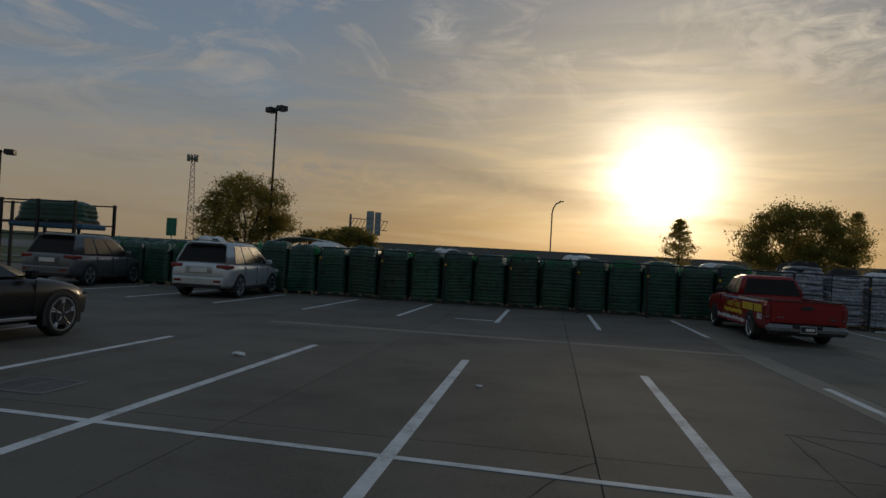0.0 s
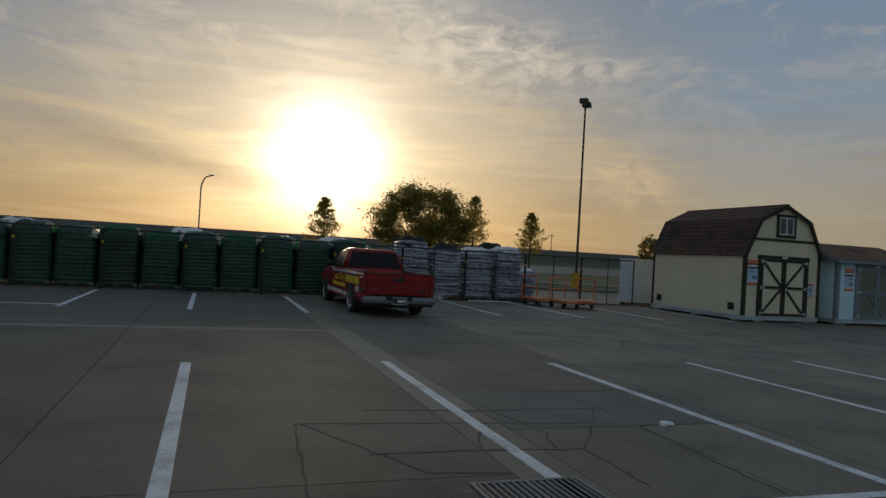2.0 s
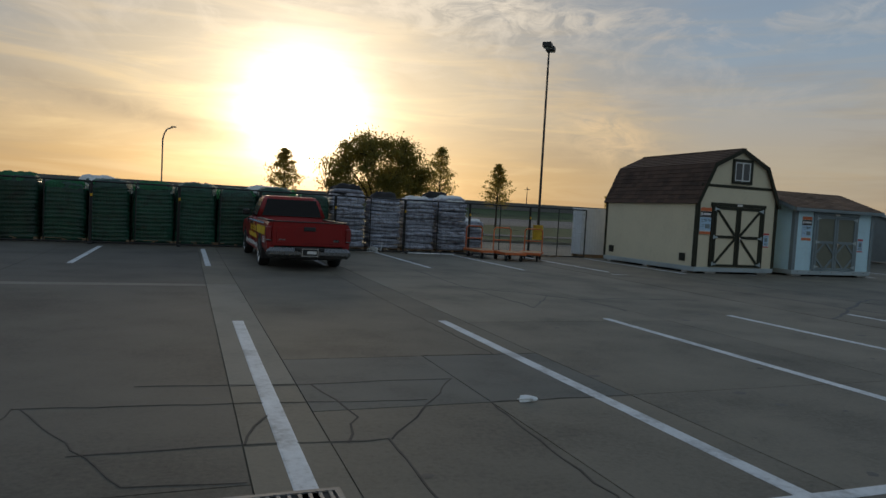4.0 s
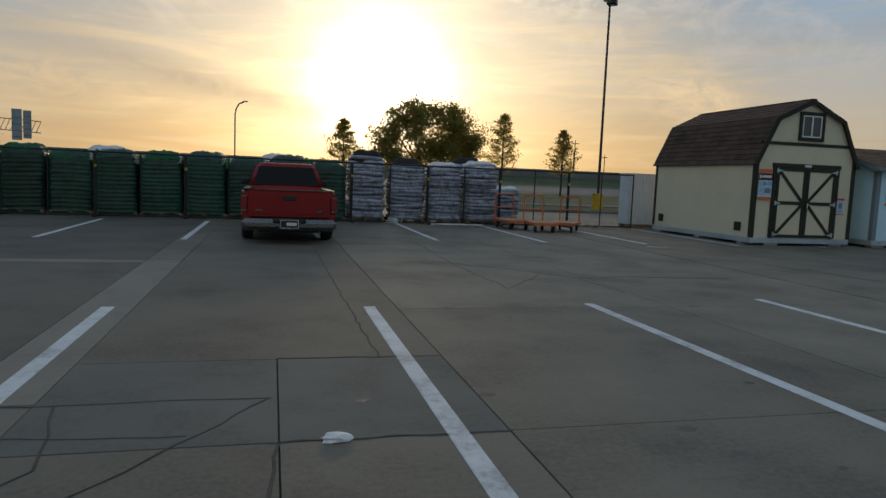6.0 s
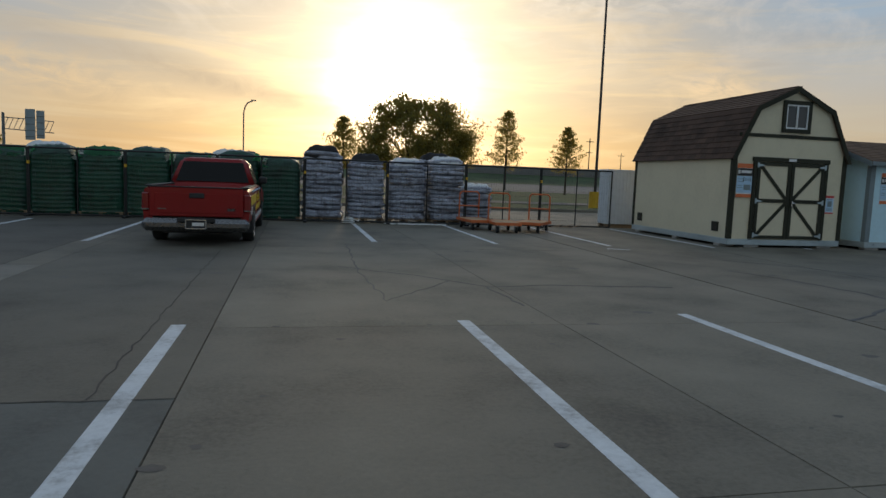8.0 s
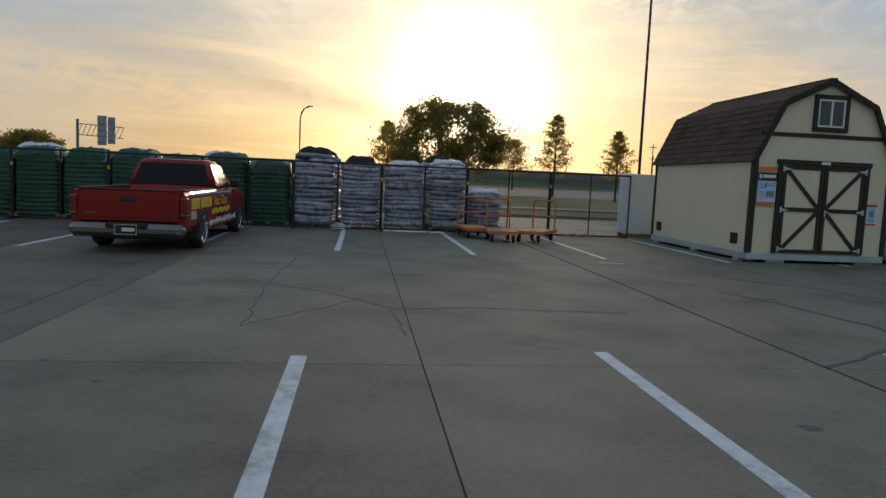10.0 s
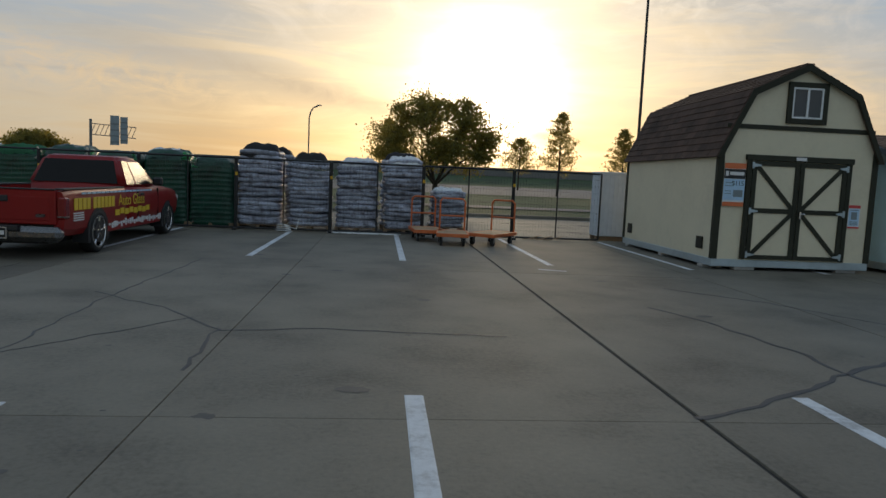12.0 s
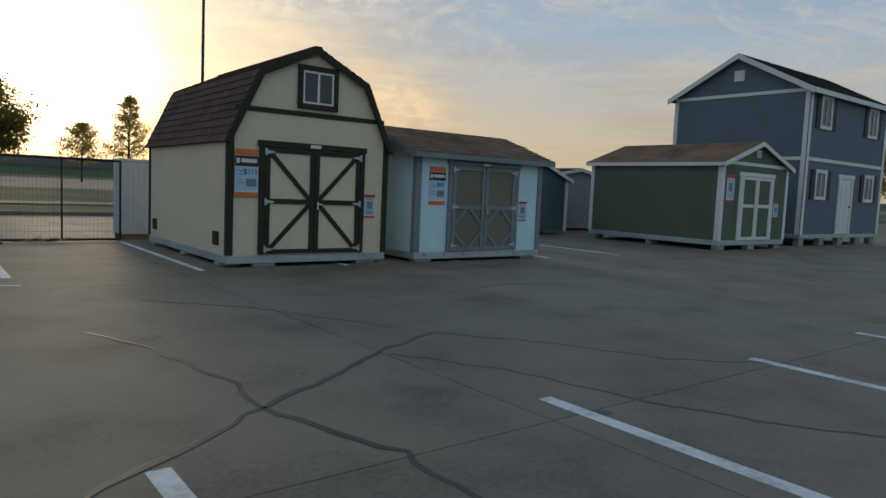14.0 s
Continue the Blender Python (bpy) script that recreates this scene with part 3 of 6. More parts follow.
def white_shed():
    X0, X1, Y0, Y1, zb = 22.16, 25.55, 18.75, 21.75, 0.2
    s = thing("garden_shed", "pale blue-white shed with grey trim and tan shingle roof", "shed")
    yc = (Y0 + Y1) / 2
    bm = bmesh.new()
    prof = [(Y0, zb), (Y1, zb), (Y1, 2.16), (yc, 2.62), (Y0, 2.16)]
    a = [bm.verts.new((X0, y, z)) for y, z in prof]
    b = [bm.verts.new((X1, y, z)) for y, z in prof]
    bm.faces.new(a)
    bm.faces.new(b[::-1])
    for i in range(5):
        bm.faces.new((a[(i + 1) % 5], a[i], b[i], b[(i + 1) % 5]))
    bmesh.ops.recalc_face_normals(bm, faces=bm.faces[:])
    part("body", bm, WHITES, s, "smooth pale siding")
    part("skid_base", boxes((X0 - 0.01, X1 + 0.01, Y0 - 0.015, Y1, 0.06, zb), bevel=0.008), GALV, s, "galvanised steel floor rim")
    for k in range(7):
        part("bolt", tube(bmesh.new(), (X0 + 0.25 + k * 0.48, Y0 - 0.02, 0.14), (X0 + 0.25 + k * 0.48, Y0 - 0.014, 0.14), 0.016), BLACKPL, s)
    blocks(s, [(X0 + 0.25, Y0 + 0.12), (X1 - 0.3, Y0 + 0.12), (X0 + 0.25, Y1 - 0.3), (X1 - 0.3, Y1 - 0.3)], 0.065)
    o = 0.2
    bm = bmesh.new()
    top = [(Y0 - o, 2.13), (yc, 2.71), (Y1 + o, 2.13), (Y1 + o, 2.05), (yc, 2.63), (Y0 - o, 2.05)]
    a = [bm.verts.new((X0 - o, y, z)) for y, z in top]
    b = [bm.verts.new((X1 + o, y, z)) for y, z in top]
    for i in range(6):
        bm.faces.new((a[(i + 1) % 6], a[i], b[i], b[(i + 1) % 6]))
    for q in (a, b):
        bm.faces.new((q[0], q[1], q[4], q[5]))
        bm.faces.new((q[1], q[2], q[3], q[4]))
    bmesh.ops.recalc_face_normals(bm, faces=bm.faces[:])
    part("roof", bm, SHINGLE2, s, "tan shingled gable roof")
    along = lambda l, u, z: (l, u, z)
    shingles(s, X0 - o, X1 + o, top[0], top[1], along, SHINGLE2, True, 9)
    shingles(s, X0 - o, X1 + o, top[2], top[1], along, SHINGLE2, False, 10)
    part("fascia", boxes((X0 - o, X1 + o, Y0 - o - 0.025, Y0 - o - 0.002, 2.03, 2.13), bevel=0.004), GREYTRIM, s, "grey eave board")
    rk = bmesh.new()
    for p, q in ((top[0], top[1]), (top[1], top[2])):
        vs = [rk.verts.new((x, y, z)) for x in (X0 - o - 0.025, X0 - o - 0.002) for y, z in (p, q, (q[0], q[1] - 0.11), (p[0], p[1] - 0.11))]
        for f in ((0, 1, 2, 3), (7, 6, 5, 4), (0, 4, 5, 1), (1, 5, 6, 2), (2, 6, 7, 3), (3, 7, 4, 0)):
            rk.faces.new([vs[i] for i in f])
    bmesh.ops.recalc_face_normals(rk, faces=rk.faces[:])
    part("rake_board", rk, GREYTRIM, s, "grey rake trim")
    for x0, x1 in ((X0 - 0.02, X0 + 0.11), (X1 - 0.11, X1 + 0.02)):
        part("corner_board", boxes((x0, x1, Y0 - 0.025, Y0 - 0.001, zb, 2.05), bevel=0.004), GREYTRIM, s, "grey corner board")
    part("corner_board", boxes((X0 - 0.025, X0 - 0.001, Y0 - 0.024, Y0 + 0.1, zb, 2.05), bevel=0.004), GREYTRIM, s, "grey corner board")
    d0, d1, z0, z1 = 22.93, 24.84, zb + 0.01, 2.02
    part("door_frame", boxes((d0, d0 + 0.09, Y0 - 0.05, Y0 - 0.001, z0, z1 - 0.09), (d1 - 0.09, d1, Y0 - 0.05, Y0 - 0.001, z0, z1 - 0.09), (d0 - 0.03, d1 + 0.03, Y0 - 0.055, Y0 - 0.001, z1 - 0.09, z1), bevel=0.005), GREYTRIM, s, "grey door surround")
    mid, zt, w = (d0 + d1) / 2, z1 - 0.1, 0.085
    for a, b, way in ((d0 + 0.1, mid - 0.006, 1), (mid + 0.006, d1 - 0.1, -1)):
        door = part("door", boxes((a, b, -0.03, -0.001, z0 + 0.01, zt)), OLIVEP, s, "closed olive door leaf with diamond braces", pose(0, Y0, 0))
        part("rail", boxes((a, a + w, -0.055, -0.03, z0 + 0.01, zt), (b - w, b, -0.055, -0.03, z0 + 0.01, zt), (a + w, b - w, -0.054, -0.03, zt - w, zt), (a + w, b - w, -0.054, -0.03, z0 + 0.01, z0 + w), (a + w, b - w, -0.054, -0.03, 1.05, 1.05 + w), bevel=0.004), GREYTRIM, door, "grey rails")
        l, r, lo, hi = a + w, b - w, z0 + w, 1.05
        cx, cz = (l + r) / 2, (lo + hi) / 2
        br = bmesh.new()
        for p, q in (((l, cz + 0.1), (cx - 0.06, hi)), ((r, cz + 0.1), (cx + 0.06, hi)), ((l, cz - 0.1), (cx - 0.06, lo)), ((r, cz - 0.1), (cx + 0.06, lo))):
            bar(br, p, q, 0.065, 0.02)
        part("brace", br, GREYTRIM, door, "grey diamond braces", pose(0, -0.032, 0))
        ex = a if way == 1 else b
        for hz in (0.32, 1.10, 1.84):
            hinge(door, ex, hz, way)
    part("door_handle", boxes((mid + 0.03, mid + 0.06, Y0 - 0.11, Y0 - 0.055, 0.95, 1.08), (mid + 0.02, mid + 0.14, Y0 - 0.12, Y0 - 0.1, 1.02, 1.045), bevel=0.008), CHROME, s, "bright lever handle")
    part("name_plate", boxes((mid - 0.1, mid + 0.1, Y0 - 0.065, Y0 - 0.055, z1 - 0.075, z1 - 0.02), bevel=0.003), WHITEV, s, "small white name plate")
    poster(22.46, Y0 - 0.003, 1.87, 0.40, 0.74, "price poster with orange bands on the pale shed", "$80")
    poster(24.9, Y0 - 0.003, 1.25, 0.24, 0.42, "small red-edged notice beside the pale shed's door", "")


def gable_shed(name, label, X0, X1, Y0, Y1, zb, eave, ridge, siding, roofing, trim, base=True, doors=None):
    """A shed whose ridge runs along y and whose gable faces -y."""
    s = thing(name, label, "shed")
    C = (X0 + X1) / 2
    part("body", prism(bmesh.new(), [(X0, zb), (X1, zb), (X1, eave), (C, ridge), (X0, eave)], Y0, Y1), siding, s)
    o = 0.14
    k = (ridge - eave) / (C - X0)
    pr = [(X0 - o, eave - o * k + 0.02), (C, ridge + 0.07), (X1 + o, eave - o * k + 0.02)]
    part("roof", prism(bmesh.new(), pr + [(p[0], p[1] - 0.07) for p in pr[::-1]], Y0 - o, Y1 + o), roofing, s)
    along = lambda l, u, z: (u, l, z)
    shingles(s, Y0 - o, Y1 + o, pr[0], pr[1], along, roofing, False, 11)
    shingles(s, Y0 - o, Y1 + o, pr[2], pr[1], along, roofing, False, 12)
    rk = bmesh.new()
    for p, q in ((pr[0], pr[1]), (pr[1], pr[2])):
        prism(rk, [p, q, (q[0], q[1] - 0.13), (p[0], p[1] - 0.13)], Y0 - o - 0.03, Y0 - o - 0.002)
    part("rake_board", rk, trim, s, "pale rake trim")
    part("fascia", boxes((X0 - o - 0.025, X0 - o - 0.002, Y0 - o, Y1 + o, pr[0][1] - 0.11, pr[0][1])), trim, s, "pale eave board")
    for x0, x1 in ((X0 - 0.02, X0 + 0.13), (X1 - 0.13, X1 + 0.02)):
        part("corner_board", boxes((x0, x1, Y0 - 0.025, Y0 - 0.001, zb, eave - 0.02), bevel=0.004), trim, s, "pale corner board")
    part("corner_board", boxes((X0 - 0.025, X0 - 0.001, Y0 - 0.024, Y0 + 0.13, zb, eave - 0.05), bevel=0.004), trim, s, "pale corner board")
    part("corner_board", boxes((X0 - 0.025, X0 - 0.001, Y1 - 0.13, Y1, zb, eave - 0.05), bevel=0.004), trim, s, "pale corner board")
    if base:
        part("skid_base", boxes((X0 - 0.01, X1 + 0.01, Y0 - 0.015, Y1, zb - 0.15, zb), bevel=0.008), GALV, s, "galvanised steel floor rim")
        blocks(s, [(x, y) for x in (X0 + 0.25, C, X1 - 0.3) for y in (Y0 + 0.12, Y0 + (Y1 - Y0) * 0.5, Y1 - 0.2)], zb - 0.145)
    return s


def green_shed():
    X0, X1, Y0, Y1, zb = 33.15, 37.1, 18.85, 23.7, 0.3
    s = gable_shed("garden_shed", "olive green shed with white trim and tan shingle roof", X0, X1, Y0, Y1, zb, 2.62, 3.25, GREENS, SHINGLE2, WHITETRIM)
    C = (X0 + X1) / 2
    part("belt_board", boxes((X0 + 0.13, X1 - 0.13, Y0 - 0.022, Y0 - 0.001, 2.56, 2.66)), WHITETRIM, s, "white band board")
    v = part("gable_vent", boxes((C - 0.13, C + 0.13, Y0 - 0.03, Y0 - 0.001, 2.84, 3.06), bevel=0.005), WHITETRIM, s, "white gable vent")
    for k in range(4):
        part("slat", boxes((C - 0.1, C + 0.1, Y0 - 0.04, Y0 - 0.028, 2.87 + k * 0.045, 2.89 + k * 0.045)), GREYTRIM, v)
    d0, d1, z0, z1 = 34.1, 36.15, zb, 2.36
    part("door_frame", boxes((d0, d0 + 0.12, Y0 - 0.05, Y0 - 0.001, z0, z1 - 0.12), (d1 - 0.12, d1, Y0 - 0.05, Y0 - 0.001, z0, z1 - 0.12), (d0 - 0.06, d1 + 0.06, Y0 - 0.055, Y0 - 0.001, z1 - 0.12, z1), bevel=0.005), WHITETRIM, s, "white door surround")
    mid, w = (d0 + d1) / 2, 0.1
    for a, b in ((d0 + 0.13, mid - 0.006), (mid + 0.006, d1 - 0.13)):
        door = part("door", boxes((a, b, -0.03, -0.001, z0 + 0.01, z1 - 0.13)), GREENS, s, "closed green door leaf with white rails", pose(0, Y0, 0))
        part("rail", boxes((a, a + w, -0.055, -0.03, z0 + 0.01, z1 - 0.13), (b - w, b, -0.055, -0.03, z0 + 0.01, z1 - 0.13), (a + w, b - w, -0.054, -0.03, z1 - 0.22, z1 - 0.13), (a + w, b - w, -0.054, -0.03, z0 + 0.01, z0 + w), (a + w, b - w, -0.054, -0.03, 1.3, 1.4)), WHITETRIM, door, "white rails")
    poster(33.42, Y0 - 0.003, 2.25, 0.42, 0.8, "price poster with orange bands on the green shed", "")
    poster(36.3, Y0 - 0.003, 1.5, 0.3, 0.5, "small notice beside the green shed's door", "")


def blue_house():
    X0, X1, Y0, Y1, zb, ev, rg = 39.0, 45.75, 19.2, 24.5, 0.42, 5.5, 6.85
    s = thing("two_storey_shed", "slate blue two-storey show house with white trim", "house")
    yc = (Y0 + Y1) / 2
    bm = bmesh.new()
    prof = [(Y0, zb), (Y1, zb), (Y1, ev), (yc, rg), (Y0, ev)]
    a = [bm.verts.new((X0, y, z)) for y, z in prof]
    b = [bm.verts.new((X1, y, z)) for y, z in prof]
    bm.faces.new(a)
    bm.faces.new(b[::-1])
    for i in range(5):
        bm.faces.new((a[(i + 1) % 5], a[i], b[i], b[(i + 1) % 5]))
    bmesh.ops.recalc_face_normals(bm, faces=bm.faces[:])
    part("wall", bm, BLUES, s, "slate blue siding")
    part("skid_base", boxes((X0 - 0.01, X1 + 0.01, Y0 - 0.015, Y1, zb - 0.14, zb), bevel=0.008), GALV, s, "steel floor rim")
    blocks(s, [(x, y) for x in (X0 + 0.3, X0 + 1.9, X0 + 3.5, X0 + 5.1, X1 - 0.3) for y in (Y0 + 0.15, Y1 - 0.2)], zb - 0.135)
    o = 0.22
    top = [(Y0 - o, ev - 0.03), (yc, rg + 0.1), (Y1 + o, ev - 0.03)]
    bm = bmesh.new()
    ring = top + [(p[0], p[1] - 0.1) for p in top[::-1]]
    a = [bm.verts.new((X0 - o, y, z)) for y, z in ring]
    b = [bm.verts.new((X1 + o, y, z)) for y, z in ring]
    for i in range(6):
        bm.faces.new((a[(i + 1) % 6], a[i], b[i], b[(i + 1) % 6]))
    for q in (a, b):
        bm.faces.new((q[0], q[1], q[4], q[5]))
        bm.faces.new((q[1], q[2], q[3], q[4]))
    bmesh.ops.recalc_face_normals(bm, faces=bm.faces[:])
    roof = part("roof", bm, BLACKROOF, s, "charcoal shingle gable roof")
    rk = bmesh.new()
    for p, q in ((top[0], top[1]), (top[1], top[2])):
        vs = [rk.verts.new((x, y, z)) for x in (X0 - o - 0.03, X0 - o - 0.002) for y, z in (p, q, (q[0], q[1] - 0.2), (p[0], p[1] - 0.2))]
        for f in ((0, 1, 2, 3), (7, 6, 5, 4), (0, 4, 5, 1), (1, 5, 6, 2), (2, 6, 7, 3), (3, 7, 4, 0)):
            rk.faces.new([vs[i] for i in f])
    bmesh.ops.recalc_face_normals(rk, faces=rk.faces[:])
    part("rake_board", rk, WHITETRIM, roof, "white rake trim")
    part("fascia", boxes((X0 - o, X1 + o, Y0 - o - 0.025, Y0 - o - 0.002, ev - 0.2, ev - 0.03)), WHITETRIM, roof, "white eave board")
    shingles(s, X0 - o, X1 + o, top[0], top[1], lambda l, u, z: (l, u, z), BLACKROOF, False, 13)
    part("trim", boxes((X0 - 0.025, X0 - 0.001, Y0, Y1, ev - 0.12, ev), (X0 - 0.025, X0 - 0.001, Y0 + 0.16, Y1 - 0.16, 3.02, 3.14), (X0 + 0.16, X1 - 0.16, Y0 - 0.025, Y0 - 0.001, 3.02, 3.14)), WHITETRIM, s, "white band boards")
    part("corner_board", boxes((X0 - 0.03, X0 + 0.16, Y0 - 0.03, Y0 - 0.001, zb, ev - 0.13), (X0 - 0.03, X0 - 0.001, Y0 - 0.028, Y0 + 0.16, zb, ev - 0.13)), WHITETRIM, s, "white corner board")
    part("corner_board", boxes((X1 - 0.16, X1 + 0.03, Y0 - 0.03, Y0 - 0.001, zb, ev - 0.13)), WHITETRIM, s, "white corner board")
    part("corner_board", boxes((X0 - 0.03, X0 - 0.001, Y1 - 0.16, Y1, zb, ev - 0.13)), WHITETRIM, s, "white corner board")
    part("gable_vent", boxes((X0 - 0.04, X0 - 0.001, yc - 0.2, yc + 0.2, 5.95, 6.35), bevel=0.01), WHITETRIM, s, "white gable vent")
    for x, z0, z1 in ((40.25, 4.25, 5.25), (44.35, 4.25, 5.25), (40.25, 1.75, 2.65), (44.45, 1.75, 2.65)):
        sash(s, x - 0.36, x + 0.36, z0, z1, WHITETRIM, face=Y0 - 0.001)
        for k in (-1, 1):
            sh = part("shutter", boxes((x + k * 0.62 - 0.15, x + k * 0.62 + 0.15, Y0 - 0.045, Y0 - 0.001, z0 - 0.08, z1 + 0.08), bevel=0.008), BLACKPL, s, "black shutter")
    part("door_frame", boxes((41.75, 41.9, Y0 - 0.05, Y0 - 0.001, zb, 2.5), (42.85, 43.0, Y0 - 0.05, Y0 - 0.001, zb, 2.5), (41.68, 43.07, Y0 - 0.055, Y0 - 0.001, 2.5, 2.65)), WHITETRIM, s, "white door surround")
    door = part("door", boxes((41.91, 42.84, -0.03, -0.001, zb + 0.02, 2.49)), WHITETRIM, s, "closed white panel door", pose(0, Y0, 0))
    part("panel", boxes(*[(x, x + 0.33, -0.045, -0.03, z, z + h) for x in (42.0, 42.42) for z, h in ((0.6, 0.75), (1.5, 0.8))], bevel=0.006), WHITETRIM, door)
    part("door_handle", tube(bmesh.new(), (42.76, -0.08, 1.45), (42.76, -0.03, 1.45), 0.035), BLACKPL, door, "dark round handle")


barn_shed()
white_shed()
green_shed()
blue_house()
gable_shed("garden_shed", "dark teal shed with white trim behind the pale one", 28.4, 33.4, 25.0, 28.5, 0.12, 2.02, 2.95, TEALS, BLACKROOF, WHITETRIM, base=False)
gable_shed("garden_shed", "low grey shed with white trim at the back", 34.0, 38.5, 27.0, 30.5, 0.1, 2.15, 2.5, GREYS, BLACKROOF, WHITETRIM, base=False)


# ---------- pallets of bagged goods ----------
def sack_stack(name, label, group, x, y, w, d, h, sack, seed, cap=None, wrap_top=True, layers=None, pinch=1.0, top=0.10, flaps=0, shroud=False):
    """A pallet with layers of soft sacks pressed together, wrapped in film."""
    rng = random.Random(seed)
    p = thing(name, label, "pallet stack", pose(x, y, 0, 0, 0, rng.uniform(-2, 2)), group)
    pal = part("pallet", boxes((-w / 2, w / 2, -d / 2, -d / 2 + 0.1, 0.10, 0.12)), WOODM, p, "worn wooden pallet")
    for yy in (-d / 4, 0, d / 4, d / 2 - 0.05):
        part("board", boxes((-w / 2, w / 2, yy - 0.045, yy + 0.045, 0.10, 0.12)), WOODM, pal)
    for xx in (-w / 2 + 0.05, 0, w / 2 - 0.05):
        part("runner", boxes((xx - 0.045, xx + 0.045, -d / 2, d / 2, 0.0, 0.10)), WOODM, pal)
    n = layers or max(4, round((h - 0.12) / 0.112))
    lh = (h - 0.12) / n
    if shroud:
        bm, seg, rings = bmesh.new(), 36, []
        ph, levels = [rng.uniform(0, 6) for _ in range(4)], n * 3
        for a in range(levels + 1):
            kz = a / levels
            crease = 0.042 * abs(math.sin(math.pi * (a / 3 + 0.06 * math.sin(a)))) * rng.uniform(0.6, 1.15) - 0.02
            taper = 1 - 0.05 * kz - 1.6 * top * max(0, (kz - 0.84) / 0.16) ** 2 + 0.012 * math.sin(5 * kz + ph[0])
            ring = []
            for j in range(seg):
                an = 2 * math.pi * j / seg
                c, s_ = math.cos(an), math.sin(an)
                kk = (abs(c) ** 8 + abs(s_) ** 8) ** (-1 / 8)
                fold = 0.010 * math.sin(4 * an + ph[1] + 2 * kz) + 0.008 * math.sin(11 * an + ph[2] + 5 * kz) + rng.uniform(-0.009, 0.009)
                m = kk * (taper + crease + fold)
                ring.append(bm.verts.new((w / 2 * m * c, d / 2 * m * s_, 0.06 + (h - 0.06) * kz + 0.015 * math.sin(2 * an + ph[3]) * (kz > 0))))
            rings.append(ring)
        for a, b in zip(rings, rings[1:]):
            for j in range(seg):
                bm.faces.new((a[j], a[(j + 1) % seg], b[(j + 1) % seg], b[j]))
        bm.faces.new(rings[-1])
        part("film_shroud", bm, sack, p, "creased dark green film over stacked sacks", smooth=True)
        n = 0
    for i in range(n):
        # one soft layer: a squashed, lumpy rounded block of sacks
        bm = bmesh.new()
        taper = 1 - top * max(0, (i - n * 0.75) / (n * 0.25)) ** 2
        ww, dd = w * taper * rng.uniform(0.95, 1.02), d * taper * rng.uniform(0.95, 1.02)
        z0 = 0.12 + i * lh + (rng.uniform(-0.18, 0.18) * lh if i else 0)
        rings = []
        seg = 28
        ph = rng.uniform(0, 6)
        ox, oy = rng.uniform(-0.03, 0.03), rng.uniform(-0.035, 0.02)
        for kz, sc in ((0.0, 0.93), (0.22, 0.99), (0.55, 1.01), (0.85, 0.98), (1.04, 0.92)):
            ring = []
            sc = 1 - (1 - sc) * pinch
            for j in range(seg):
                an = 2 * math.pi * j / seg
                c, s_ = math.cos(an), math.sin(an)
                k = (abs(c) ** 7 + abs(s_) ** 7) ** (-1 / 7)
                bulge = 1 + 0.018 * math.sin(3 * an + ph) + 0.014 * math.sin(9 * an + 2 * ph) + rng.uniform(-0.013, 0.013)
                sag = 0.02 * math.sin(2 * an + ph) * (0 if i == 0 else 1)
                ring.append(bm.verts.new((ox + ww / 2 * k * c * sc * bulge, oy + dd / 2 * k * s_ * sc * bulge, z0 + kz * lh + sag)))
            rings.append(ring)
        for a, b in zip(rings, rings[1:]):
            for j in range(seg):
                bm.faces.new((a[j], a[(j + 1) % seg], b[(j + 1) % seg], b[j]))
        bm.faces.new(rings[-1])
        bm.faces.new(rings[0][::-1])
        part("sack_layer", bm, sack, p, smooth=True)
    if cap or wrap_top:
        bm = bmesh.new()
        seg, rings = 28, []
        ph = rng.uniform(0, 6)
        for kz, sc in ((-0.16, 1.0 - top * 0.5), (-0.03, 0.97 - top), (0.13 if cap is BLACKTARP else 0.05, 0.80 - top), (0.2 if cap is BLACKTARP else 0.09, 0.4)):
            rings.append([])
            for j in range(seg):
                an = 2 * math.pi * j / seg
                c, s_ = math.cos(an), math.sin(an)
                k = (abs(c) ** 6 + abs(s_) ** 6) ** (-1 / 6)
                wv = rng.uniform(-0.03, 0.03)
                rings[-1].append(bm.verts.new((w / 2 * k * c * sc * (1 + wv), d / 2 * k * s_ * sc * (1 + wv), h + kz + wv + 0.02 * math.sin(3 * an + ph))))
        for a, b in zip(rings, rings[1:]):
            for j in range(seg):
                bm.faces.new((a[j], a[(j + 1) % seg], b[(j + 1) % seg], b[j]))
        bm.faces.new(rings[-1])
        part("film_cap", bm, cap or WRAP, p, "crumpled film over the top", smooth=True)
    for i in range(flaps):
        # a torn, crumpled tongue of film standing off a top corner
        side = rng.choice((-1, 1))
        fx, fy = side * w * rng.uniform(0.34, 0.47), -d * rng.uniform(0.3, 0.5)
        n, bm, rows = 7, bmesh.new(), []
        tall, wide = rng.uniform(0.12, 0.34), rng.uniform(0.05, 0.13)
        for a in range(n):
            kk = a / (n - 1)
            half = wide * (1 - 0.6 * kk) * rng.uniform(0.6, 1.2)
            base = Vector((fx + side * 0.05 * math.sin(3 * kk), fy + rng.uniform(-0.03, 0.03), h - tall * 0.85 + tall * kk))
            rows.append([bm.verts.new(base + Vector((half * u, rng.uniform(-0.025, 0.025), rng.uniform(-0.015, 0.015)))) for u in (-1, -0.3, 0.4, 1)])
        for a, b in zip(rows, rows[1:]):
            for u in range(3):
                bm.faces.new((a[u], a[u + 1], b[u + 1], b[u]))
        part("film_flap", bm, FILM if rng.random() < 0.6 else GREENFILM, p, "torn glossy film tongue")
    return p


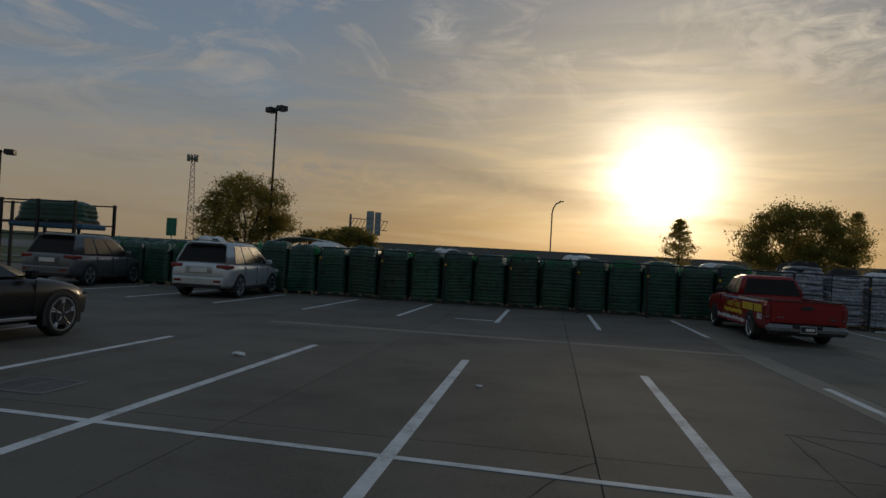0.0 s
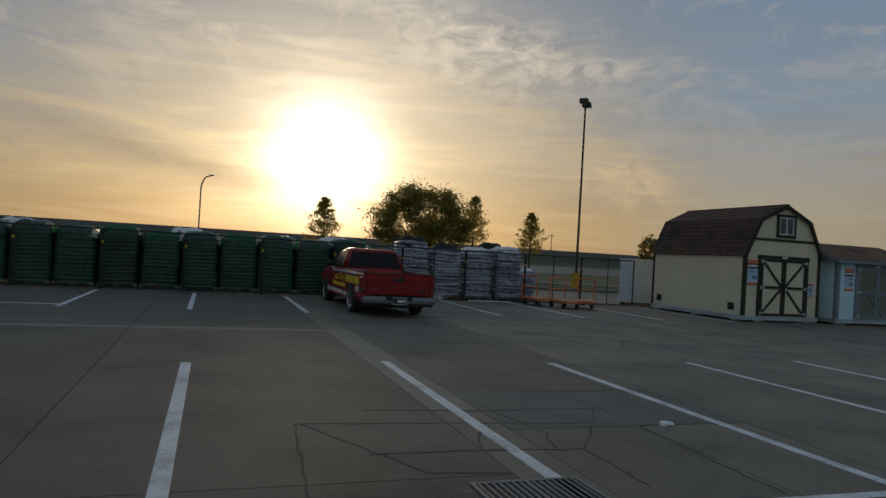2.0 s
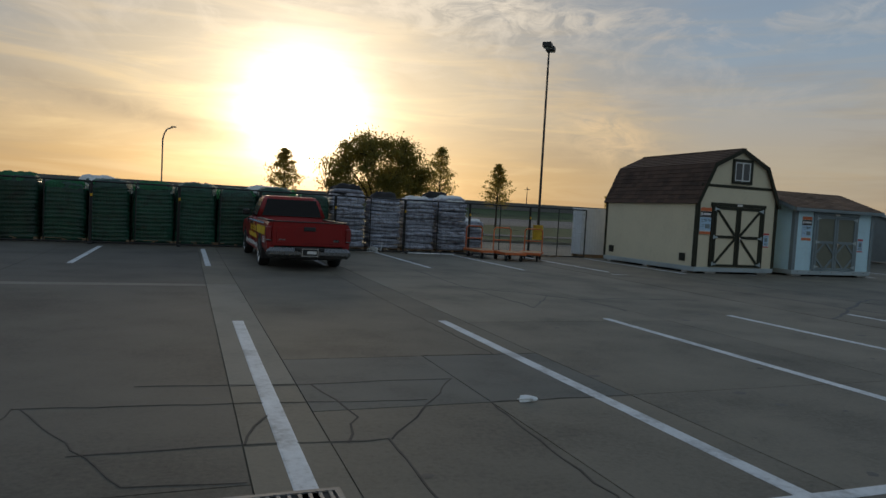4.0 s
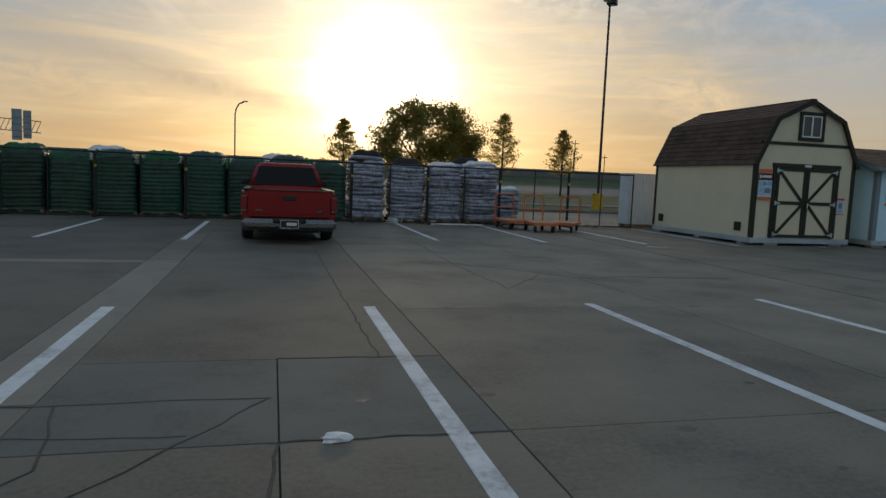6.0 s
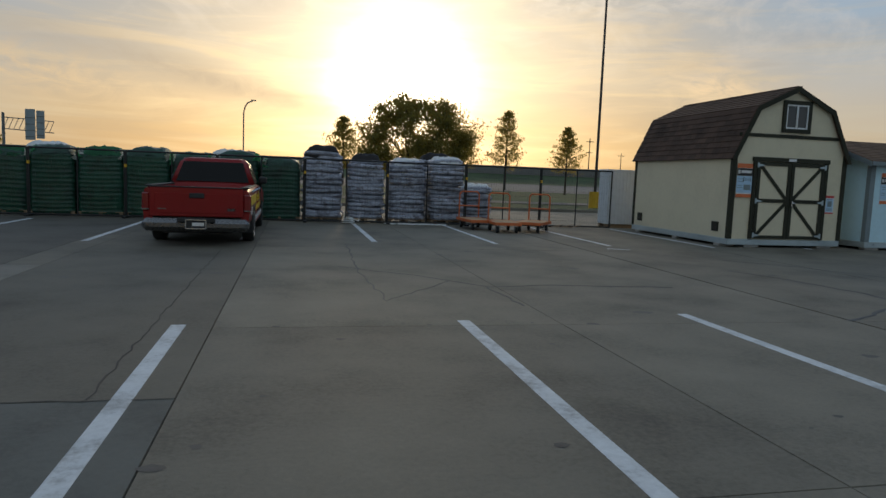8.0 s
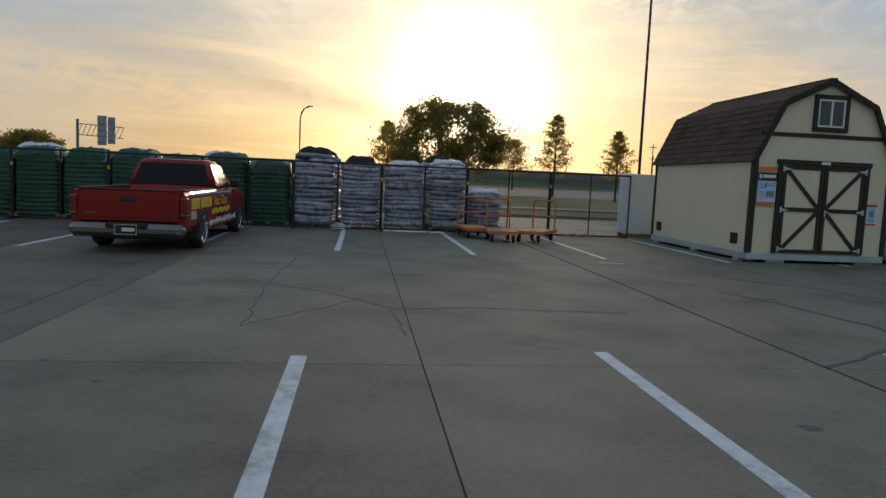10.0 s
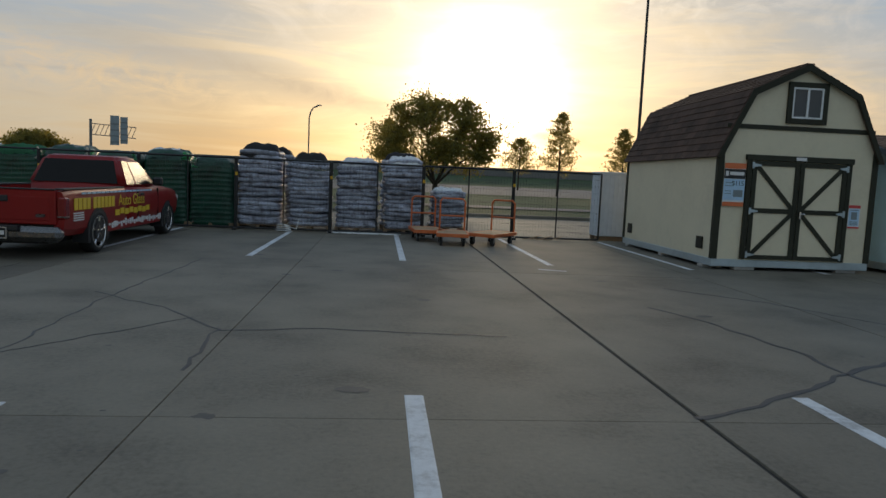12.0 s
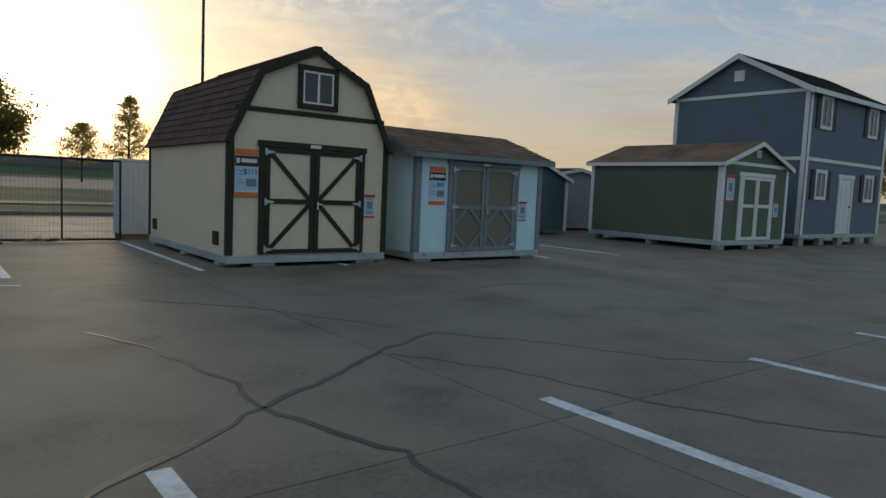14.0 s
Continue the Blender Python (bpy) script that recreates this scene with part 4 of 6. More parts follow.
FRONT = 24.35
rng0 = random.Random(4)
tops = {0: 1.86, 1: 1.72, 2: 1.75}
k = 0
x = 8.86
while x > -17.5:
    w = 1.12 + rng0.uniform(-0.04, 0.05)
    h = 1.72 + rng0.uniform(-0.07, 0.09) - (0.16 if x < -8.5 else 0)
    yy = FRONT + 0.55 + rng0.uniform(-0.06, 0.06)
    cap = GREENBAG if rng0.random() < 0.85 else GREENFILM
    sack_stack("pallet_stack", "pallet of sacks in dark green film behind the fence", "green wrapped pallets", x - w / 2, yy, w, 1.05, h, GREENBAG, 100 + k, cap, pinch=0.28, flaps=3, shroud=True)
    x -= w + rng0.uniform(0.02, 0.07)
    k += 1
# a second row behind, of which only the tops stand out
for i in range(21):
    tall = i % 4 == 1
    sack_stack("pallet_stack", "wrapped pallet with whitish film top in the back row" if tall else "green wrapped pallet in the back row", "back row pallets", 8.1 - i * 1.2, 25.75 + 0.1 * (i % 2), 1.16, 1.0, 1.84 if tall else 1.64, GREENBAG, 300 + i, WRAP if tall else GREENBAG, layers=7, pinch=0.4, shroud=True)
for x0, x1, h, cap in ((8.90, 10.02, 1.94, BLACKTARP), (10.16, 11.22, 1.76, BLACKTARP), (11.36, 12.42, 1.80, WRAP), (12.56, 13.58, 1.88, WRAP)):
    sack_stack("pallet_stack", "pallet of greyish white sacks under stretch film", "white sack pallets", (x0 + x1) / 2, FRONT + 0.56, x1 - x0, 1.08, h, WHITEBAG, int(x0 * 10), cap, pinch=0.95, top=0.16)
for i, (x, cap) in enumerate(((9.6, BLACKTARP), (13.0, BLACKTARP))):
    sack_stack("pallet_stack", "pallet of white sacks with black film on top", "white sack pallets", x, FRONT + 1.9, 1.05, 1.05, 1.9, WHITEBAG, 500 + i, cap)
sack_stack("pallet_stack", "low half-used pallet of white sacks in torn film", "white sack pallets", 14.35, FRONT + 1.9, 0.98, 1.0, 1.12, WHITEBAG, 77, WRAP)

# white corrugated cabinet behind the fence
cab = thing("storage_cabinet", "tall white corrugated plastic cabinet behind the fence", "cabinet", pose(18.2, 24.55, 0))
part("body", boxes((0, 1.25, 0, 0.62, 0.12, 1.76), bevel=0.01), BINW, cab)
part("lid", boxes((-0.03, 1.28, -0.03, 0.65, 1.76, 1.82), bevel=0.01), BINW, cab, "white overhanging lid")
for i in range(11):
    part("rib", boxes((0.04 + i * 0.115, 0.075 + i * 0.115, -0.018, -0.001, 0.14, 1.74), bevel=0.004), BINW, cab)
for i in range(5):
    part("rib", boxes((-0.018, -0.001, 0.06 + i * 0.125, 0.095 + i * 0.125, 0.14, 1.74), bevel=0.004), BINW, cab)
part("pallet", boxes((0, 1.25, 0.05, 0.15, 0, 0.12), (0, 1.25, 0.46, 0.56, 0, 0.12)), WOODM, cab)


# ---------- temporary fence ----------
def fence_panel(w=2.25, h=1.74):
    p = thing("fence_panel", "black steel temporary fence panel with wire mesh", "fence", group="temporary fence panels")
    r = 0.024
    part("frame", path_tube(bmesh.new(), [(0, 0, 0.05), (0, 0, h), (w, 0, h), (w, 0, 0.05), (0, 0, 0.05)], r), FENCEM, p, "black tube frame")
    part("middle_post", tube(bmesh.new(), (w / 2, 0, 0.05), (w / 2, 0, h), 0.019), FENCEM, p)
    bm = bmesh.new()
    n = int(w / 0.075)
    for i in range(1, n):
        tube(bm, (w * i / n, 0, 0.06), (w * i / n, 0, h), 0.0016, n=3)
    for i in range(1, 10):
        tube(bm, (0, 0, 0.05 + i * 0.17), (w, 0, 0.05 + i * 0.17), 0.0016, n=3)
    part("wire_mesh", bm, FENCEM, p, kind="stuff")
    part("foot", boxes((-0.05, 0.05, -0.3, 0.3, 0, 0.05), bevel=0.01), FENCEM, p, "flat steel foot")
    part("clamp", boxes((-0.04, 0.02, -0.035, 0.035, h - 0.42, h - 0.34), bevel=0.006), YELLOWB, p, "yellowish clamp")
    return p


panel = fence_panel()
panel.matrix_basis = pose(15.85, 24.12, 0, 0, 0, 0)
FX = 15.85 - 2.29
while FX > -9:
    copy_thing(panel, pose(FX, 24.12, 0))
    FX -= 2.29


# ---------- platform carts ----------
def platform_cart(m):
    c = thing("platform_cart", "orange steel platform cart with plywood deck", "cart", m, "platform carts")
    w, L = 0.66, 1.25
    part("deck", boxes((-w / 2, w / 2, -L / 2, L / 2, 0.245, 0.27), bevel=0.006), CARTWOOD, c, "worn plywood deck")
    part("deck_frame", boxes((-w / 2 - 0.02, w / 2 + 0.02, -L / 2 - 0.025, -L / 2, 0.20, 0.275), (-w / 2 - 0.02, w / 2 + 0.02, L / 2, L / 2 + 0.025, 0.20, 0.275), (-w / 2 - 0.025, -w / 2, -L / 2, L / 2, 0.20, 0.274), (w / 2, w / 2 + 0.025, -L / 2, L / 2, 0.20, 0.274), bevel=0.004), ORANGE, c, "orange steel rim")
    y = L / 2 - 0.03
    hb = path_tube(bmesh.new(), [(-w / 2 + 0.04, y, 0.25), (-w / 2 + 0.04, y, 0.93), (-w / 2 + 0.10, y, 1.0), (w / 2 - 0.10, y, 1.0), (w / 2 - 0.04, y, 0.93), (w / 2 - 0.04, y, 0.25)], 0.021)
    tube(hb, (-w / 2 + 0.04, y, 0.6), (w / 2 - 0.04, y, 0.6), 0.018)
    part("handle", hb, ORANGE, c, "orange tube push handle")
    for sx in (-1, 1):
        for sy in (-1, 1):
            x, yy = sx * (w / 2 - 0.08), sy * (L / 2 - 0.14)
            k = part("caster", boxes((x - 0.04, x - 0.03, yy - 0.035, yy + 0.035, 0.07, 0.20), (x + 0.03, x + 0.04, yy - 0.035, yy + 0.035, 0.07, 0.20), (x - 0.04, x + 0.04, yy - 0.045, yy + 0.045, 0.195, 0.243)), STEEL, c)
            part("wheel", tube(bmesh.new(), (x - 0.024, yy, 0.085), (x + 0.024, yy, 0.085), 0.085, n=18), RUBBER, k, "black rubber wheel")
    return c


platform_cart(pose(13.58, 23.05, 0, 0, 0, 4))
platform_cart(pose(14.11, 22.2, 0, 0, 0, -5))
platform_cart(pose(15.05, 22.45, 0, 0, 0, -34))

# scraps of film and boards along the foot of the white pallets
for i in range(7):
    x = 11.2 + i * 0.24
    scrap = tagged(part("film_scrap", ribbon([(x, 23.98 + 0.05 * (i % 3)), (x + 0.2, 24.0), (x + 0.33, 23.93 + 0.06 * (i % 2))], 0.12, 0.004, 0.03, 60 + i, 0.03), WRAP), "torn pale film scrap at the fence foot", "litter", "film scraps")

# coiled hose and the loose debris at the fence foot
hose = thing("hose", "loose coil of pale garden hose at the fence foot", "hose", pose(10.15, 23.85, 0.012))
bm = bmesh.new()
pts = [(0.2 * math.cos(a * 0.4) * (1 - a * 0.006), 0.13 * math.sin(a * 0.4), 0.0 + a * 0.003) for a in range(60)]
path_tube(bm, pts + [(0.3, 0.1, 0.05), (0.35, 0.2, 0.3)], 0.011, 6)
part("coil", bm, WRAP, hose)
tw = thing("branch", "dry broken branch lying beside the fence", "debris", pose(16.5, 24.0, 0.0))
bm = bmesh.new()
for i in range(9):
    a = rng0.uniform(-0.5, 0.5)
    tube(bm, (-0.4 + i * 0.09, a * 0.1, 0.02), (-0.1 + i * 0.09, a * 0.4, 0.05 + 0.04 * (i % 3)), 0.014, 0.006, 5)
part("twigs", bm, WOODM, tw)


# ---------- vehicles: each is built along +y (front), wheels on z = 0 ----------
def loft(bm, stations, sect):
    """Joins cross-sections sect(station) -> list of (x, z) into a skin, closed at both ends."""
    rings = []
    for st in stations:
        rings.append([bm.verts.new((x, st[0], z)) for x, z in sect(st)])
    n = len(rings[0])
    for a, b in zip(rings, rings[1:]):
        for i in range(n):
            bm.faces.new((a[i], a[(i + 1) % n], b[(i + 1) % n], b[i]))
    bm.faces.new(rings[0])
    bm.faces.new(rings[-1][::-1])
    bmesh.ops.recalc_face_normals(bm, faces=bm.faces[:])
    return bm


def body_section(st):
    """Station (y, z_low, z_top, half width): a full car cross-section with a shoulder and a tucked sill."""
    y, zl, zt, hw = st
    h = zt - zl
    half = [(0.0, zl), (hw * 0.86, zl), (hw * 0.97, zl + 0.14 * h), (hw, zl + 0.42 * h), (hw * 0.995, zl + 0.70 * h), (hw * 0.965, zl + 0.90 * h), (hw * 0.88, zt - 0.01), (hw * 0.5, zt + 0.012), (0.0, zt + 0.018)]
    return half + [(-x, z) for x, z in half[-2:0:-1]]


def wheel(parent, x, y, r, side, spokes=5, rim_mat=None, width=0.23):
    rim_mat = rim_mat or ALLOY
    w = part("wheel", tube(bmesh.new(), (x - side * width, y, r), (x, y, r), r * 0.5, n=20), BLACKPL, parent, "alloy wheel with rubber tyre")
    bm = bmesh.new()
    prof = [(-width, 0.72), (-width * 0.98, 0.95), (-width * 0.8, 1.0), (-width * 0.2, 1.0), (-0.01, 0.95), (0.0, 0.86), (-0.015, 0.76)]
    seg, rings = 32, []
    for dx, k in prof:
        rings.append([bm.verts.new((x + side * dx, y + r * k * math.cos(2 * math.pi * i / seg), r + r * k * math.sin(2 * math.pi * i / seg))) for i in range(seg)])
    for a, b in zip(rings, rings[1:]):
        for i in range(seg):
            bm.faces.new((a[i], a[(i + 1) % seg], b[(i + 1) % seg], b[i]))
    bmesh.ops.recalc_face_normals(bm, faces=bm.faces[:])
    part("tyre", bm, RUBBER, w, "black rubber tyre", smooth=True)
    bm = bmesh.new()
    rings = []
    for dx, k in ((-0.09, 0.68), (-0.02, 0.77), (-0.004, 0.78), (-0.004, 0.71), (-0.03, 0.68)):
        rings.append([bm.verts.new((x + side * dx, y + r * k * math.cos(2 * math.pi * i / seg), r + r * k * math.sin(2 * math.pi * i / seg))) for i in range(seg)])
    for a, b in zip(rings, rings[1:]):
        for i in range(seg):
            bm.faces.new((a[i], a[(i + 1) % seg], b[(i + 1) % seg], b[i]))
    for s in range(spokes):
        an = 2 * math.pi * s / spokes + 0.3
        for off in (-0.10, 0.10):
            a0 = an + off * 0.5
            tube(bm, (x - side * 0.02, y + r * 0.12 * math.cos(an), r + r * 0.12 * math.sin(an)), (x - side * 0.02, y + r * 0.72 * math.cos(an + off), r + r * 0.72 * math.sin(an + off)), r * 0.07, r * 0.05, 6)
    tube(bm, (x - side * 0.05, y, r), (x - side * 0.002, y, r), r * 0.17, r * 0.14, 12)
    part("rim", bm, rim_mat, w, "bright spoked rim")
    return w


def arch(parent, x, y, r, side):
    bm = bmesh.new()
    n = 20
    c = [(y + r * 1.14 * math.cos(math.pi * i / n), r + r * 1.14 * math.sin(math.pi * i / n)) for i in range(n + 1)]
    c = [(c[0][0], r * 0.55)] + c + [(c[-1][0], r * 0.55)]
    a = [bm.verts.new((x, yy, z)) for yy, z in c]
    b = [bm.verts.new((x - side * 0.25, yy, z)) for yy, z in c]
    bm.faces.new(a)
    for i in range(len(c) - 1):
        bm.faces.new((a[i], a[i + 1], b[i + 1], b[i]))
    bmesh.ops.recalc_face_normals(bm, faces=bm.faces[:])
    part("wheel_arch", bm, BLACKPL, parent, "black wheel well")


def quad_panel(name, pts, parent, material, label="", out=(0, 0, 0), thick=0.006, smooth=False):
    """A thin panel through corner points, moved out a little from what it lies on."""
    bm = bmesh.new()
    o = Vector(out)
    pts = [Vector(p) for p in pts]
    nrm = (pts[1] - pts[0]).cross(pts[2] - pts[1]).normalized()
    if nrm.dot(o) < 0:
        nrm = -nrm
    a = [bm.verts.new(p + nrm * 0.006) for p in pts]
    b = [bm.verts.new(p + nrm * (0.006 + thick)) for p in pts]
    n = len(a)
    bm.faces.new(a[::-1])
    bm.faces.new(b)
    for i in range(n):
        bm.faces.new((a[i], a[(i + 1) % n], b[(i + 1) % n], b[i]))
    bmesh.ops.recalc_face_normals(bm, faces=bm.faces[:])
    return part(name, bm, material, parent, label)


def lerp(a, b, k):
    return tuple(p + (q - p) * k for p, q in zip(a, b))


def greenhouse(v, base, roof, hwb, hwr, zb, zr, paint, splits, glass=None, panel_label=""):
    """The cabin: base (y rear, y front) at the belt line and roof (y rear, y front); splits cut the side glass."""
    glass = glass or TINT
    bm = bmesh.new()
    hm, zm = hwb * 0.97 + hwr * 0.03, zb
    lower = [(-hwb, base[0], zb), (hwb, base[0], zb), (hwb, base[1], zb), (-hwb, base[1], zb)]
    upper = [(-hwr, roof[0], zr - 0.05), (hwr, roof[0], zr - 0.05), (hwr, roof[1], zr - 0.06), (-hwr, roof[1], zr - 0.06)]
    crown = [(-hwr * 0.86, roof[0] + 0.10, zr - 0.008), (hwr * 0.86, roof[0] + 0.10, zr - 0.008), (hwr * 0.86, roof[1] - 0.14, zr), (-hwr * 0.86, roof[1] - 0.14, zr)]
    L, U, C = ([bm.verts.new(p) for p in q] for q in (lower, upper, crown))
    for a, b in ((L, U), (U, C)):
        for i in range(4):
            bm.faces.new((a[i], a[(i + 1) % 4], b[(i + 1) % 4], b[i]))
    bm.faces.new(C)
    bm.faces.new(L[::-1])
    bmesh.ops.recalc_face_normals(bm, faces=bm.faces[:])
    bmesh.ops.bevel(bm, geom=bm.edges[:], offset=0.05, segments=3, affect="EDGES")
    part("cabin", bm, paint, v, "painted cabin and roof", smooth=True)

    def face(a, b, c, d, k0, k1, h0, h1):
        """Part of the face a-b (bottom) d-c (top) by fractions."""
        pt = lambda k, h: lerp(lerp(a, b, k), lerp(d, c, k), h)
        return [pt(k0, h0), pt(k1, h0), pt(k1, h1), pt(k0, h1)]
    for side in (1, -1):
        i, j = (1, 2) if side == 1 else (0, 3)
        for k0, k1 in splits:
            quad_panel("side_window", face(lower[i], lower[j], upper[j], upper[i], k0, k1, 0.06, 0.90), v, glass, "dark side window", out=(side, 0, 0))
    quad_panel("rear_window", face(lower[0], lower[1], upper[1], upper[0], 0.06, 0.94, 0.08, 0.9), v, glass, "dark rear window", out=(0, -1, 0))
    quad_panel("windscreen", face(lower[3], lower[2], upper[2], upper[3], 0.05, 0.95, 0.06, 0.92), v, GLASS, "windscreen", out=(0, 1, 0))


def mirrors(v, hw, y, z, material):
    for s in (1, -1):
        bm = boxes((min(s * hw, s * (hw + 0.2)), max(s * hw, s * (hw + 0.2)), y - 0.06, y + 0.06, z, z + 0.16), bevel=0.035)
        part("wing_mirror", bm, material, v)


def suv(label, m, paint):
    v = thing("suv", label, "car", m)
    hw = 0.93
    st = [(-2.30, 0.42, 0.86, 0.74), (-2.24, 0.34, 1.02, 0.86), (-2.0, 0.30, 1.06, hw), (-1.2, 0.28, 1.05, hw), (0.0, 0.27, 1.03, hw), (0.9, 0.28, 1.01, hw), (1.35, 0.29, 0.99, 0.92), (1.95, 0.30, 0.88, 0.88), (2.22, 0.34, 0.76, 0.78), (2.32, 0.42, 0.62, 0.64)]
    part("body", loft(bmesh.new(), st, body_section), paint, v, "painted body shell", smooth=True)
    greenhouse(v, (-2.16, 1.38), (-1.80, 0.28), 0.87, 0.70, 1.02, 1.70, paint, ((0.14, 0.34), (0.37, 0.62), (0.645, 0.90)))
    part("sill_cladding", boxes((-hw - 0.012, hw + 0.012, -1.05, 1.05, 0.25, 0.36), bevel=0.02), BLACKPL, v, "black lower cladding")
    part("rear_bumper", boxes((-0.80, 0.80, -2.36, -2.2, 0.36, 0.62), bevel=0.04), paint, v)
    part("bumper_trim", boxes((-0.74, 0.74, -2.37, -2.3, 0.30, 0.42), bevel=0.02), BLACKPL, v, "black lower bumper trim")
    part("gate_recess", boxes((-0.42, 0.42, -2.30, -2.28, 0.72, 0.94), bevel=0.006), paint, v)
    part("licence_plate", boxes((-0.26, 0.26, -2.315, -2.295, 0.76, 0.9)), WHITEV, v, "pale licence plate")
    for s in (1, -1):
        part("tail_light", boxes((min(s * 0.52, s * 0.90), max(s * 0.52, s * 0.925), -2.29, -1.86, 0.88, 1.01), bevel=0.03), REDLENS, v, "red tail light")
        part("headlight", boxes((min(s * 0.45, s * 0.86), max(s * 0.45, s * 0.86), 1.98, 2.22, 0.72, 0.85), bevel=0.03), CLEARLENS, v, "clear headlight")
        part("reflector", boxes((min(s * 0.5, s * 0.72), max(s * 0.5, s * 0.72), -2.375, -2.355, 0.48, 0.54)), REDLENS, v)
        part("roof_rail", tube(bmesh.new(), (s * 0.62, -1.5, 1.735), (s * 0.62, 0.1, 1.735), 0.016), BLACKPL, v, "roof rail")
        for y in (-1.38, 1.40):
            arch(v, s * (hw + 0.004), y, 0.35, s)
            wheel(v, s * (hw + 0.015), y, 0.35, s)
        for y in (-0.75, 0.25):
            part("door_handle", boxes((min(s * hw, s * (hw + 0.03)), max(s * hw, s * (hw + 0.03)), y, y + 0.18, 0.86, 0.89), bevel=0.008), CHROME, v)
        for y in (-0.98, -0.02, 0.95):
            part("door_seam", boxes((min(s * (hw - 0.02), s * (hw + 0.003)), max(s * (hw - 0.02), s * (hw + 0.003)), y, y + 0.008, 0.38, 0.97)), BLACKPL, v)
    part("rear_spoiler", boxes((-0.58, 0.58, -2.0, -1.7, 1.63, 1.67), bevel=0.015), paint, v)
    mirrors(v, 0.88, 0.85, 1.03, paint)
    return v


def sedan(label, m, paint):
    v = thing("sedan", label, "car", m)
    hw = 0.91
    st = [(-2.20, 0.42, 0.80, 0.72), (-2.1, 0.32, 0.95, 0.84), (-1.6, 0.27, 0.98, hw), (-0.3, 0.24, 0.95, hw), (0.8, 0.24, 0.93, hw), (1.3, 0.25, 0.90, 0.90), (1.75, 0.26, 0.82, 0.87), (2.08, 0.28, 0.72, 0.78), (2.22, 0.34, 0.60, 0.62)]
    part("body", loft(bmesh.new(), st, body_section), paint, v, "glossy body shell", smooth=True)
    greenhouse(v, (-1.75, 0.95), (-0.95, 0.05), 0.82, 0.60, 0.92, 1.40, paint, ((0.12, 0.48), (0.51, 0.90)), GLASS)
    for s in (1, -1):
        part("headlight", boxes((min(s * 0.42, s * 0.80), max(s * 0.42, s * 0.80), 1.86, 2.1, 0.62, 0.70), bevel=0.035), GLASS, v, "dark glazed headlight")
        part("tail_light", boxes((min(s * 0.45, s * 0.82), max(s * 0.45, s * 0.82), -2.2, -2.05, 0.74, 0.86), bevel=0.03), REDLENS, v, "red tail light")
        for y in (-1.36, 1.42):
            arch(v, s * (hw + 0.004), y, 0.35, s)
            wheel(v, s * (hw + 0.015), y, 0.35, s)
        for y in (-0.25, 0.85):
            part("door_seam", boxes((min(s * (hw - 0.02), s * (hw + 0.003)), max(s * (hw - 0.02), s * (hw + 0.003)), y, y + 0.008, 0.34, 0.9)), BLACKPL, v)
        part("sill_strip", boxes((min(s * (hw - 0.05), s * (hw + 0.008)), max(s * (hw - 0.05), s * (hw + 0.008)), -0.9, 0.9, 0.30, 0.35), bevel=0.01), ALLOY, v, "bright sill strip")
    part("grille", boxes((-0.42, 0.42, 2.12, 2.24, 0.36, 0.58), bevel=0.02), BLACKPL, v, "black grille")
    mirrors(v, 0.84, 0.72, 0.92, paint)
    return v


